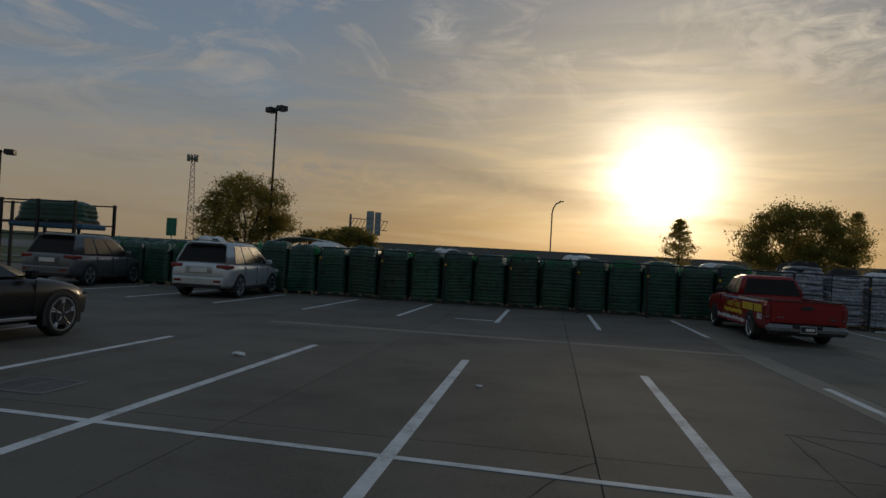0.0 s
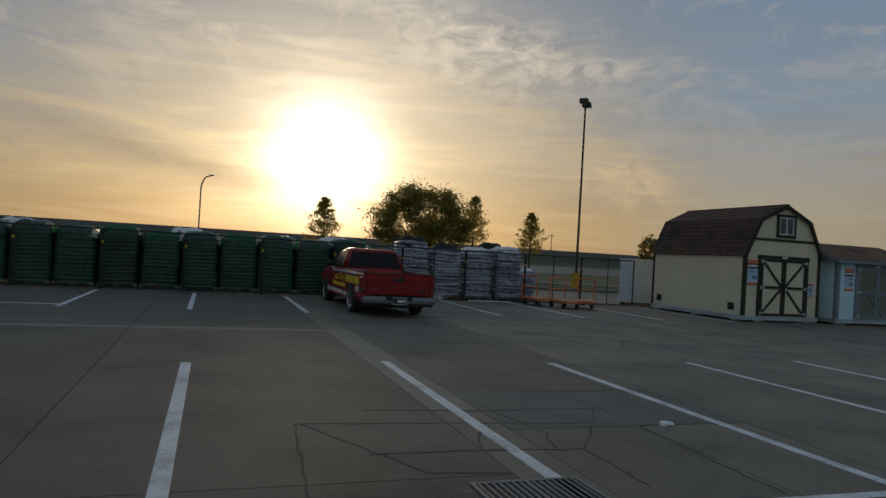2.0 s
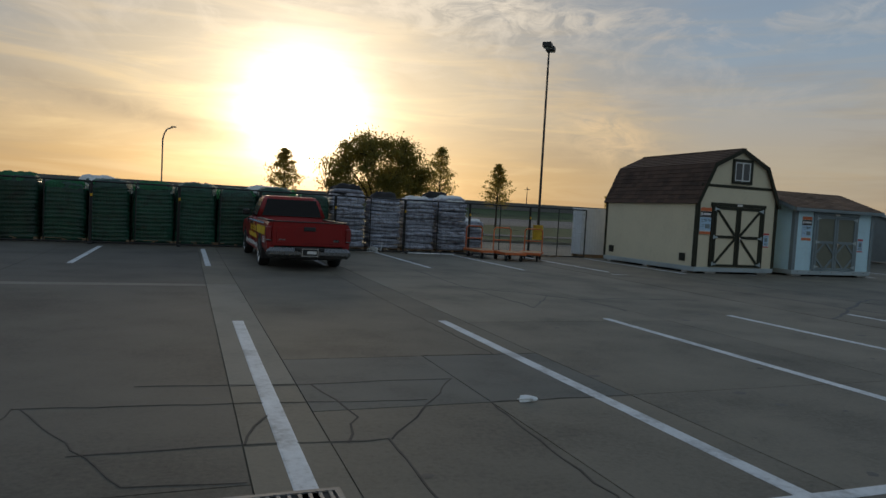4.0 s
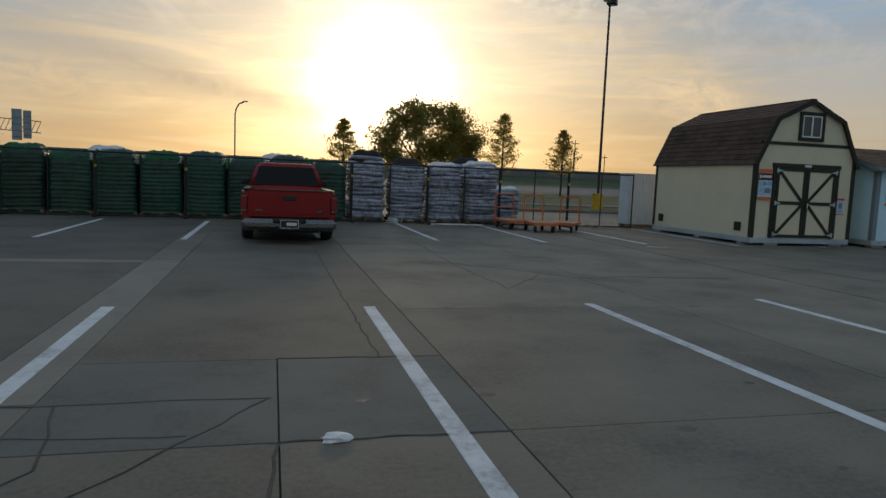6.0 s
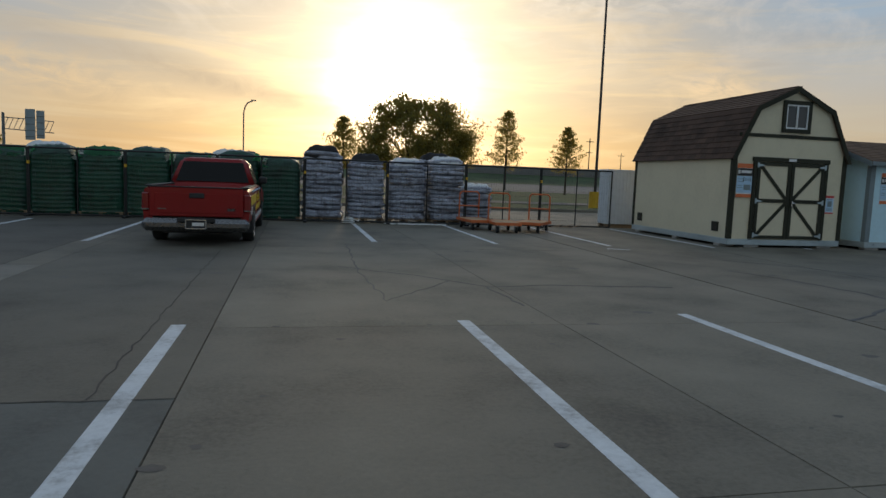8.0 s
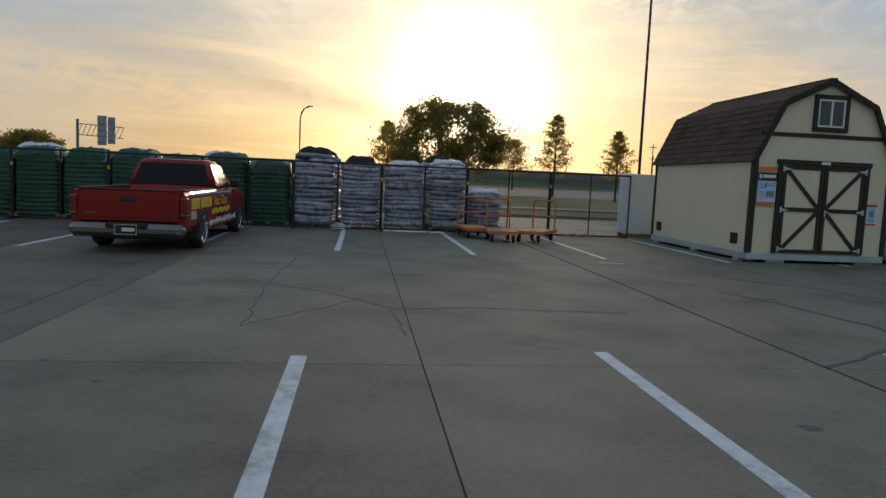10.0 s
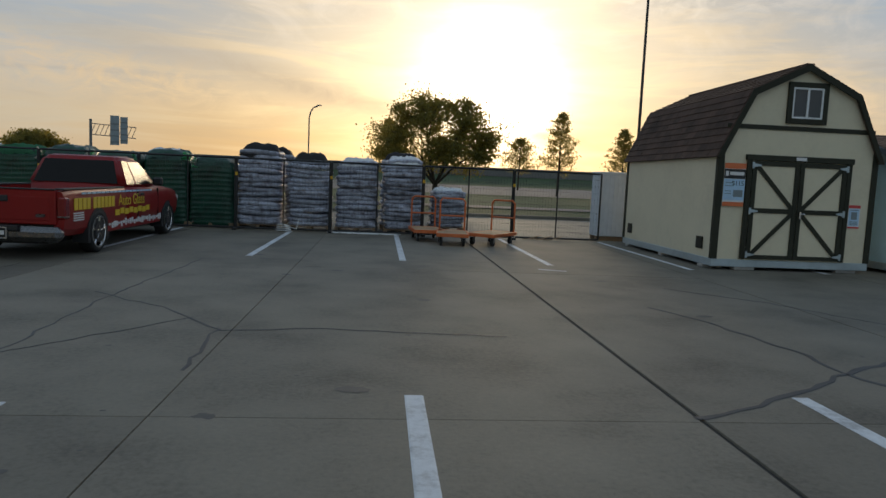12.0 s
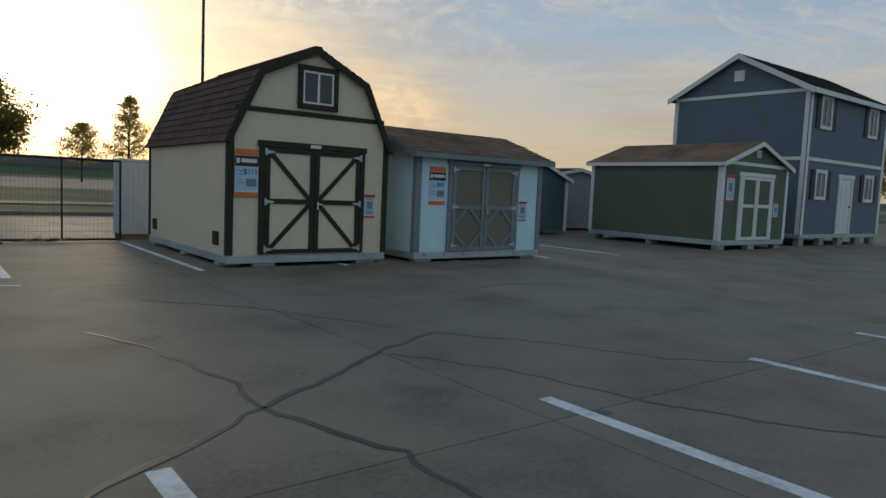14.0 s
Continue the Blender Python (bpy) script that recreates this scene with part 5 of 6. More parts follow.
def pickup(m):
    v = thing("pickup_truck", "red lowered pickup truck with chrome wheels and yellow lettering", "truck", m)
    hw = 0.925
    # cab and bonnet, then the open bed
    cab_st = [(-0.32, 0.34, 1.06, hw), (0.6, 0.32, 1.06, hw), (1.45, 0.32, 1.05, hw), (1.95, 0.34, 1.03, hw), (2.45, 0.36, 0.97, 0.95), (2.72, 0.42, 0.90, 0.88), (2.80, 0.46, 0.80, 0.80)]
    part("body", loft(bmesh.new(), cab_st, body_section), RED, v, "red cab and bonnet shell", smooth=True)
    greenhouse(v, (-0.32, 1.42), (-0.12, 0.86), 0.865, 0.68, 1.05, 1.60, RED, ((0.08, 0.32), (0.36, 0.90)))
    bed = part("bed", boxes((-0.80, 0.80, -2.55, -0.36, 0.46, 0.52)), BLACKPL, v, "black bed liner")
    for s in (1, -1):
        side = [(-2.62, 0.36, 1.00, hw - 0.01), (-2.3, 0.34, 1.02, hw), (-1.4, 0.34, 1.03, hw), (-0.36, 0.34, 1.04, hw)]
        sect = lambda q: [(s * (q[3] - 0.16), q[1]), (s * (q[3] - 0.08), q[1]), (s * (q[3] - 0.02), q[1] + 0.1), (s * q[3], q[1] + 0.28), (s * q[3], q[2] - 0.2), (s * (q[3] - 0.02), q[2] - 0.05), (s * (q[3] - 0.05), q[2]), (s * (q[3] - 0.16), q[2])]
        part("bed_side", loft(bmesh.new(), side, sect), RED, v, "red bed side", smooth=False)
        part("bed_rail_cap", boxes((min(s * (hw - 0.17), s * (hw - 0.03)), max(s * (hw - 0.17), s * (hw - 0.03)), -2.6, -0.36, 1.025, 1.05), bevel=0.008), BLACKPL, v, "black bed rail cap")
        part("tail_light", boxes((min(s * 0.80, s * 0.932), max(s * 0.80, s * 0.932), -2.645, -2.5, 0.60, 0.92), bevel=0.02), REDLENS, v, "red tail light")
        part("reversing_light", boxes((min(s * 0.81, s * 0.934), max(s * 0.81, s * 0.934), -2.65, -2.5, 0.62, 0.65), bevel=0.008), BUMPERM, v, "dull reversing light")
        for y in (0.22, 1.32):
            part("door_seam", boxes((min(s * (hw - 0.03), s * (hw + 0.003)), max(s * (hw - 0.03), s * (hw + 0.003)), y, y + 0.01, 0.42, 1.0)), BLACKPL, v)
        part("door_handle", boxes((min(s * hw, s * (hw + 0.03)), max(s * hw, s * (hw + 0.03)), 0.32, 0.48, 0.88, 0.92), bevel=0.008), BLACKPL, v)
        part("rocker_panel", boxes((min(s * (hw - 0.1), s * (hw + 0.006)), max(s * (hw - 0.1), s * (hw + 0.006)), -1.2, 1.45, 0.30, 0.42), bevel=0.02), RED, v)
        # patterned band and lettering blocks along the flank
        x = s * (hw + 0.008)
        rr = random.Random(8)
        lo_x, hi_x = min(x, x - s * 0.012), max(x, x - s * 0.012)
        for i in range(26):
            y = -1.12 + i * 0.1
            part("flame_mark", boxes((lo_x, hi_x, y, y + rr.uniform(0.05, 0.09), 0.35 + rr.uniform(0, 0.06), 0.43 + rr.uniform(0, 0.06))), WHITEV, v, "pale broken mark along the sill")
        for i in range(18):
            y = -2.1 + i * 0.17
            part("text_bar", boxes((lo_x, hi_x, y, y + 0.13, 0.955, 0.985)), LIGHTBLUEV, v, "thin pale line of lettering")
        for i in range(4):
            part("text_bar", boxes((lo_x, hi_x, -2.38, -2.05, 0.56 + i * 0.035, 0.58 + i * 0.035)), WHITEV, v, "thin pale line of lettering")
        for i in range(10):
            y = -2.36 + i * 0.142 + (0.08 if i > 3 else 0)
            part("logo_shape", boxes((lo_x, hi_x, y, y + 0.115, 0.72, 0.90), bevel=0.004), YELLOW, v, "bold yellow logo block")
        for i in range(8):
            y = -0.85 + i * 0.21
            part("text_bar", boxes((lo_x, hi_x, y, y + 0.17, 0.56 + 0.02 * (i % 2), 0.66 + 0.02 * (i % 2))), YELLOW, v, "yellow line of lettering")
        turn = pose(x, -0.1, 0.81, 90, 0, 90 if s == 1 else -90)
        part("lettering", text_mesh("Auto Glass", 0.28, YELLOW), None, v, "yellow painted words", turn)
        for y, r in ((-1.52, 0.34), (1.93, 0.34)):
            arch(v, s * (hw + 0.004), y, r, s)
            wheel(v, s * (hw + 0.018), y, r, s, 5, CHROME)
        part("headlight", boxes((min(s * 0.55, s * 0.88), max(s * 0.55, s * 0.88), 2.58, 2.80, 0.68, 0.84), bevel=0.03), CLEARLENS, v, "clear headlight")
    gate = part("tailgate", boxes((-0.80, 0.80, -2.66, -2.59, 0.52, 1.02), bevel=0.012), RED, v, "red tailgate")
    part("gate_panel", boxes((-0.71, 0.71, -2.668, -2.655, 0.58, 0.92), bevel=0.006), RED, gate)
    part("gate_cap", boxes((-0.79, 0.79, -2.665, -2.585, 1.018, 1.04), bevel=0.006), BLACKPL, gate, "black top cap")
    part("gate_handle", boxes((-0.13, 0.13, -2.69, -2.66, 0.84, 0.93), bevel=0.012), BLACKPL, gate, "black gate handle")
    part("badge", boxes((0.52, 0.66, -2.676, -2.664, 0.63, 0.675), bevel=0.016), BUMPERM, gate, "small chrome badge")
    part("badge", boxes((-0.66, -0.52, -2.674, -2.664, 0.64, 0.66)), BUMPERM, gate, "small chrome badge")
    part("rear_bumper", boxes((-0.92, 0.92, -2.78, -2.58, 0.27, 0.49), bevel=0.075), BUMPERM, v, "chrome step bumper")
    part("bumper_step", boxes((-0.32, 0.32, -2.80, -2.66, 0.43, 0.505), bevel=0.01), BLACKPL, v, "black bumper step")
    plate = part("licence_plate", boxes((-0.16, 0.16, -2.80, -2.785, 0.32, 0.48), bevel=0.006), BLACKPL, v, "dark licence plate with pale frame")
    part("plate_frame", boxes((-0.18, 0.18, -2.806, -2.79, 0.465, 0.485), (-0.18, 0.18, -2.806, -2.79, 0.315, 0.335), (-0.18, -0.16, -2.806, -2.79, 0.335, 0.465), (0.16, 0.18, -2.806, -2.79, 0.335, 0.465)), CHROME, plate)
    part("plate_bar", boxes((-0.06, 0.14, -2.806, -2.80, 0.37, 0.43)), WHITEV, plate)
    part("chassis", boxes((-0.6, 0.6, -2.5, 2.5, 0.22, 0.40)), BLACKPL, v, "dark underside")
    part("bench_seat", boxes((-0.62, 0.62, 0.0, 0.25, 0.9, 1.2), bevel=0.05), BLACKPL, v)
    mirrors(v, 0.89, 1.12, 1.06, BLACKPL)
    return v


pickup(pose(7.02, 20.2, 0, 0, 0, 0.3) @ Matrix.Diagonal((0.965, 1.07, 1.0, 1.0)))
suv("silver crossover parked with its tail to the aisle", pose(-9.3, 21.7, 0, 0, 0, 3), SILVER)
suv("dark grey crossover parked beside the wrapped pallets", pose(-15.1, 22.5, 0, 0, 0, 5), GREYCAR)
sedan("glossy black sedan parked in the near row", pose(-7.48, 8.95, 0, 0, 0, -3), BLACKCAR)


# ---------- lamps, signs, highway ----------
def lot_lamp(label, x, y, h, turn, base_h=0.9):
    l = thing("street_lamp", label, "street lamp", pose(x, y, 0, 0, 0, turn), "parking lot lamps")
    part("base", tube(bmesh.new(), (0, 0, -0.1), (0, 0, base_h), 0.33, 0.32, 20), YELLOWB, l, "yellow painted concrete base")
    part("pole", tube(bmesh.new(), (0, 0, base_h - 0.05), (0, 0, h), 0.085, 0.06, 12), POLEM, l, "slim dark square-shouldered pole")
    part("arm", tube(bmesh.new(), (-0.35, 0, h - 0.12), (0.35, 0, h - 0.12), 0.035), POLEM, l)
    for s in (-1, 1):
        hd = part("lamp_head", boxes((s * 0.52 - 0.27, s * 0.52 + 0.27, -0.28, 0.28, h - 0.26, h + 0.06), bevel=0.04), POLEM, l, "dark shoebox lamp head")
        part("lens", boxes((s * 0.52 - 0.2, s * 0.52 + 0.2, -0.2, 0.2, h - 0.275, h - 0.255)), CLEARLENS, hd)
    return l


lot_lamp("tall dark double-headed lot lamp on a yellow base", 25.5, 41.2, 12.15, 50)
lot_lamp("tall dark double-headed lot lamp behind a tree", -15.95, 40.0, 10.25, -30)
lot_lamp("dark lot lamp seen past the storage rack", -31.7, 36.5, 6.6, 20)


def highway():
    bm = boxes((-33, 700, 104.0, 104.35, 2.2, 3.55))
    tagged(part("highway_barrier", bm, BARRIER), "long pale concrete barrier along the raised highway", "barrier", kind="structure")
    bm = bmesh.new()
    path_tube(bm, [(0.9, 117.2, 2.3), (0.9, 117.2, 10.3), (1.1, 117.2, 11.2), (1.5, 117.2, 11.9), (2.2, 117.2, 12.2)], 0.11, 8)
    lamp = thing("street_lamp", "tall curved highway lamp post", "street lamp")
    part("pole", bm, STEEL, lamp)
    part("lamp_head", boxes((2.0, 2.8, 117.05, 117.35, 12.2, 12.4), bevel=0.05), STEEL, lamp)
    # overhead sign seen from behind
    g = thing("sign_gantry", "cantilever highway sign seen from its back", "road sign")
    y = 140.0
    part("post", tube(bmesh.new(), (-41.3, y, 2.0), (-41.3, y, 9.9), 0.28, 0.24, 12), STEEL, g, "steel post")
    tr = bmesh.new()
    for z in (7.1, 9.1):
        tube(tr, (-41.3, y, z), (-33.2, y, z - 0.4), 0.09, n=6)
    for i in range(10):
        x = -41.3 + i * 0.81
        z = -0.05 * i
        tube(tr, (x, y, 7.1 + z), (x + 0.81, y, 9.05 + z), 0.06, n=5)
    part("truss", tr, STEEL, g, "lattice arm")
    for x0, x1, z0, z1 in ((-37.7, -36.1, 5.3, 10.7), (-35.9, -34.6, 5.6, 10.5)):
        pn = part("sign_panel", boxes((x0, x1, y - 0.35, y - 0.25, z0, z1)), GREYS, g, "bare metal sign back")
        for k in range(4):
            part("stiffener", boxes((x0, x1, y - 0.42, y - 0.35, z0 + 0.5 + k * 1.1, z0 + 0.62 + k * 1.1)), STEEL, pn)
    # lattice tower with antennas
    t = thing("lattice_tower", "far slender lattice mast with antenna cluster", "tower", pose(-140.7, 250, 2.0))
    legs = [(math.cos(a), math.sin(a)) for a in (0.5, 2.6, 4.7)]
    bm = bmesh.new()
    H, r0, r1 = 34.5, 2.1, 0.75
    for c, s in legs:
        tube(bm, (c * r0, s * r0, 0), (c * r1, s * r1, H), 0.16, 0.12, 5)
    part("leg", bm, TOWERM, t)
    bm = bmesh.new()
    n = 15
    for i in range(n):
        a, b = r0 + (r1 - r0) * i / n, r0 + (r1 - r0) * (i + 1) / n
        for j in range(3):
            c0, c1 = legs[j], legs[(j + 1) % 3]
            tube(bm, (c0[0] * a, c0[1] * a, H * i / n), (c1[0] * b, c1[1] * b, H * (i + 1) / n), 0.07, n=4)
            tube(bm, (c1[0] * a, c1[1] * a, H * i / n), (c0[0] * b, c0[1] * b, H * (i + 1) / n), 0.07, n=4)
    part("bracing", bm, TOWERM, t)
    for j in range(9):
        a = j * 0.7
        part("antenna", boxes((1.9 * math.cos(a) - 0.2, 1.9 * math.cos(a) + 0.2, 1.9 * math.sin(a) - 0.2, 1.9 * math.sin(a) + 0.2, H - 2.2, H + 0.6), bevel=0.05), STEEL, t)
    part("platform", tube(bmesh.new(), (0, 0, H - 1.1), (0, 0, H - 0.8), 2.0, n=12), STEEL, t)
    for x, y, w, z0, z1 in ((-89.5, 150, 2.6, 3.4, 7.6),):
        s = thing("road_sign", "green roadside sign on a post", "road sign", pose(x, y, 0))
        part("panel", boxes((0, w, -0.05, 0.05, z0, z1), bevel=0.02), SIGNG, s, "green panel")
        part("post", tube(bmesh.new(), (w / 2, 0.2, 2.0), (w / 2, 0.2, z1), 0.1), STEEL, s)
    for x, y, h in ((-68, 140, 10.5), (74, 150, 9.5), (83, 170, 8), (97, 180, 8)):
        p = thing("utility_pole", "thin distant utility pole", "pole", pose(x, y, 2))
        part("post", tube(bmesh.new(), (0, 0, 0), (0, 0, h), 0.14, 0.1, 6), POLEM, p)
        part("crossarm", boxes((-0.9, 0.9, -0.06, 0.06, h - 0.8, h - 0.65)), POLEM, p)


highway()


# ---------- storage rack, carport ----------
rack = thing("storage_rack", "tall fenced steel rack holding green wrapped goods", "rack", pose(-22.4, 26.2, 0))
for i in range(5):
    for yy in (0, 2.6):
        part("post", boxes((-3.2 + i * 1.75 - 0.06, -3.2 + i * 1.75 + 0.06, yy - 0.06, yy + 0.06, 0, 3.15), bevel=0.01), FENCEM, rack, "black steel post")
for yy in (0, 2.6):
    for z in (1.6, 2.15, 3.05):
        part("rail", boxes((-3.2, 3.8, yy - 0.03, yy + 0.03, z, z + 0.06)), FENCEM, rack)
bm = bmesh.new()
for i in range(70):
    tube(bm, (-3.2 + i * 0.1, 0, 1.0), (-3.2 + i * 0.1, 0, 3.1), 0.003, n=3)
for z in range(12):
    tube(bm, (-3.2, 0, 1.0 + z * 0.18), (3.8, 0, 1.0 + z * 0.18), 0.003, n=3)
part("wire_mesh", bm, FENCEM, rack, kind="stuff")
sack = sack_stack("pallet_stack", "green wrapped bundle lying up on the rack", "racked goods", 0, 0, 3.1, 1.4, 0.9, GREENBAG, 900, GREENBAG, layers=4, shroud=True)
sack.matrix_basis = pose(-20.4, 27.5, 2.2)
tarp = thing("tarp", "blue tarpaulin folded on the rack under the bundle", "tarp", pose(-20.4, 27.5, 2.16))
part("sheet", boxes((-1.8, 1.8, -0.8, 0.8, -0.2, 0.03), bevel=0.05), BLUETARP, tarp)

cp = thing("carport", "low metal carport with curved white roof", "carport", pose(-12.2, 35.4, 0, 0, 0, 8))
bm = bmesh.new()
prof = [(2.2 * math.cos(math.pi * (0.08 + 0.84 * i / 14)), 1.35 + 0.95 * math.sin(math.pi * (0.08 + 0.84 * i / 14))) for i in range(15)]
prism(bm, prof + [(a * 0.97, b - 0.05) for a, b in prof[::-1]], 0, 5)
part("roof", bm, GREYS, cp, "pale curved sheet roof")
for xx in (-2.05, 2.05):
    for yy in (0.1, 4.9):
        part("post", boxes((xx - 0.05, xx + 0.05, yy - 0.05, yy + 0.05, 0, 1.65)), STEEL, cp)


# ---------- trees ----------
def tree(label, x, y, h, spread, trunk_h, seed, leaves=5200, leaf=0.16, young=False, cone=False, z=0.0):
    """A trunk, limbs that end in twig clusters, and leaves gathered round the twigs with gaps between the clusters."""
    rng = random.Random(seed)
    t = thing("tree", label, "tree", pose(x, y, z))
    bm = bmesh.new()
    tips = []

    def limb(p, q, r, sag=0.0):
        """A bent limb from p to q."""
        mid = (p + q) / 2 + Vector((rng.uniform(-1, 1), rng.uniform(-1, 1), rng.uniform(-0.3, 1.0))) * (q - p).length * 0.10
        tube(bm, p, mid, r, r * 0.7, 6)
        tube(bm, mid, q, r * 0.7, r * 0.35, 5)
        return mid
    if cone:
        r0 = 0.018 * h
        lean = Vector((rng.uniform(-0.02, 0.02) * h, 0, 0))
        tube(bm, (0, 0, -0.1), lean * 0.5 + Vector((0, 0, h * 0.55)), r0, r0 * 0.55, 8)
        tube(bm, lean * 0.5 + Vector((0, 0, h * 0.55)), lean + Vector((0, 0, h * 0.98)), r0 * 0.55, 0.012, 6)
        n = 58
        for i in range(n):
            k = (i + rng.random()) / n
            zz = trunk_h + (h - trunk_h) * k * 0.97
            a = i * 2.4 + rng.uniform(-0.4, 0.4)
            wide = (min(1.0, k / 0.16 + 0.45)) * (1 - k) ** 0.72
            reach = spread / 2 * (wide * rng.uniform(0.55, 1.12) + 0.06)
            o = lean * k + Vector((0, 0, zz))
            e = o + Vector((math.cos(a) * reach, math.sin(a) * reach, reach * rng.uniform(0.25, 0.65)))
            limb(o, e, 0.02)
            for f in (0.35, 0.6, 0.8, 1.0):
                tips.append((o.lerp(e, f), (0.06 + 0.055 * spread * (1 - 0.6 * k)) * rng.uniform(0.6, 1.1), 0.4 + f))
        tips.append((lean + Vector((0, 0, h * 0.97)), 0.09, 0.6))
    else:
        r0 = 0.03 * h
        fork = Vector((rng.uniform(-0.1, 0.1), 0, trunk_h))
        tube(bm, (0, 0, -0.1), fork, r0, r0 * 0.8, 10)
        cz, rz, rx = trunk_h + (h - trunk_h) * 0.42, (h - trunk_h) * 0.58, spread / 2
        mains = []
        for i in range(9):
            a = i * 0.698 + rng.uniform(-0.25, 0.25)
            up = rng.uniform(0.15, 0.8) if i % 3 else 0.95
            out = math.sqrt(max(0.05, 1 - (up - 0.35) ** 2)) * 0.55
            q = Vector((math.cos(a) * rx * out, math.sin(a) * rx * out, trunk_h + (h - trunk_h) * (0.15 + 0.5 * up)))
            limb(fork, q, r0 * 0.42)
            mains.append(q)
        for i in range(116):
            # twig clusters spread over a lopsided dome, closer together near its skin
            a, v = i * 2.39996, rng.uniform(-0.55, 1.0)
            ring = math.sqrt(1 - v * v)
            rad = rng.uniform(0.55, 1.0) ** 0.6 * (1 + 0.05 * math.sin(3 * a + seed) + 0.05 * math.sin(5 * a + 2 * seed))
            c = Vector((math.cos(a) * ring * rx * 0.93 * rad, math.sin(a) * ring * rx * 0.93 * rad, cz + v * rz * 0.93 * rad))
            c.z = min(c.z, h - 0.1)
            root = min(mains, key=lambda m: (m - c).length)
            mid = limb(root, c, r0 * 0.13)
            size = 0.062 * spread * rng.uniform(0.55, 1.25)
            tips.append((c, size, 1.0))
            tips.append((c + Vector((rng.uniform(-1, 1), rng.uniform(-1, 1), rng.uniform(-0.3, 0.5))) * size * 1.6, size * 0.7, 0.6))
            tips.append((mid, size * 0.8, 0.35))
    part("trunk", bm, BARK, t, "dark trunk and limbs")
    verts, faces = [], []
    weights = [w * rng.uniform(0.35, 1.0) for _, _, w in tips]
    for c0, size, _ in rng.choices(tips, weights, k=leaves):
        c = c0 + Vector((rng.gauss(0, size), rng.gauss(0, size), rng.gauss(0, size * 0.62)))
        if c.z > h * 1.02 or c.z < trunk_h * 0.7:
            continue
        q = Euler((rng.uniform(0, 6.28), rng.uniform(0, 6.28), rng.uniform(0, 6.28))).to_matrix()
        k = leaf * rng.uniform(0.6, 1.3)
        b = len(verts)
        verts += [c + q @ Vector(p) for p in ((-k * 0.5, 0, 0), (0, -k * 0.32, 0.02), (k * 0.6, 0, 0), (0, k * 0.32, 0.02))]
        faces.append((b, b + 1, b + 2, b + 3))
    me = bpy.data.meshes.new("crown")
    me.from_pydata(verts, [], faces)
    me.materials.append(LEAFY if young else LEAF)
    part("crown", me, None, t, "loose airy crown of small leaves")
    return t


tree("broad spreading tree with a rounded dark crown", 15.4, 43.2, 6.2, 6.5, 1.15, 21, 32000, 0.12)
tree("slim upright young tree beyond the fence", 28.3, 67.4, 7.5, 3.9, 1.9, 22, 4600, 0.155, True, True, 0.4)
tree("small round-topped young tree beyond the fence", 26.7, 77.4, 5.4, 4.6, 1.6, 23, 4300, 0.155, True, True, 0.7)
tree("slim young tree near the lamp", 32.2, 61.9, 6.0, 3.1, 1.8, 24, 3900, 0.15, True, True, 0.2)
tree("conical young tree in front of the sun", 13.0, 67.4, 6.1, 4.0, 1.3, 25, 5200, 0.155, True, True, 0.4)
tree("broad dark tree behind the parked crossover", -17.8, 40.5, 6.4, 6.0, 1.2, 26, 24000, 0.12)
tree("low bushy tree by the highway sign", -29.2, 92, 3.8, 5.0, 0.5, 27, 6000, 0.24, z=1.2)
tree("low bushy tree by the highway sign", -22.8, 81.2, 4.0, 6.0, 0.5, 28, 8000, 0.24, z=0.85)
tree("low bushy tree by the carport", -19.3, 56, 3.6, 2.0, 0.6, 29, 3000, 0.16)
tree("small tree partly behind the barn shed", 37.4, 50, 4.3, 2.0, 1.4, 30, 3000, 0.15, True)
tree("leafy tree at the far edge of the lot", 72.5, 27.5, 6.5, 5.0, 1.6, 31, 6000, 0.2)


# ---------- litter, drains ----------
def litter(label, x, y, s, seed):
    rng = random.Random(seed)
    bm = bmesh.new()
    bmesh.ops.create_icosphere(bm, subdivisions=2, radius=s)
    for v in bm.verts:
        k = rng.uniform(0.65, 1.25)
        v.co = Vector((v.co.x * k * 1.5, v.co.y * k * 0.8, max(-0.25 * s, v.co.z * k * 0.45) + 0.25 * s))
    ob = part("litter", bm, TRASH, None, m=pose(x, y, 0.002))
    tagged(ob, label, "litter")


litter("crumpled white plastic bag lying on the concrete", 7.04, 7.43, 0.055, 1)
litter("flat scrap of white paper on the concrete", -3.25, 9.85, 0.07, 2)
litter("small pale scrap of litter on the concrete", 0.35, 9.0, 0.03, 3)


def drain(label, x0, x1, y0, y1):
    d = thing("drain_grate", label, "drain")
    # no hole: a flat dark sheet stands for the shade below the bars
    part("pit_shade", boxes((x0, x1, y0, y1, 0.001, 0.004)), JOINT, d, "flat dark sheet standing for the shade below the bars")
    part("rim", boxes((x0 - 0.03, x1 + 0.03, y0 - 0.03, y0, 0, 0.012), (x0 - 0.03, x1 + 0.03, y1, y1 + 0.03, 0, 0.012), (x0 - 0.03, x0, y0, y1, 0, 0.012), (x1, x1 + 0.03, y0, y1, 0, 0.012), ((x0 + x1) / 2 - 0.015, (x0 + x1) / 2 + 0.015, y0, y1, 0.004, 0.011)), STEEL, d, "iron frame")
    n = int((x1 - x0) / 0.05)
    for i in range(n):
        x = x0 + (i + 0.5) * (x1 - x0) / n
        part("bar", boxes((x - 0.009, x + 0.009, y0, y1, 0.003, 0.010)), STEEL, d)


drain("square iron drain grate sunk in the lot", -4.45, -3.78, 6.6, 7.25)
drain("square iron drain grate across a painted line", 4.55, 5.3, 5.5, 6.12)

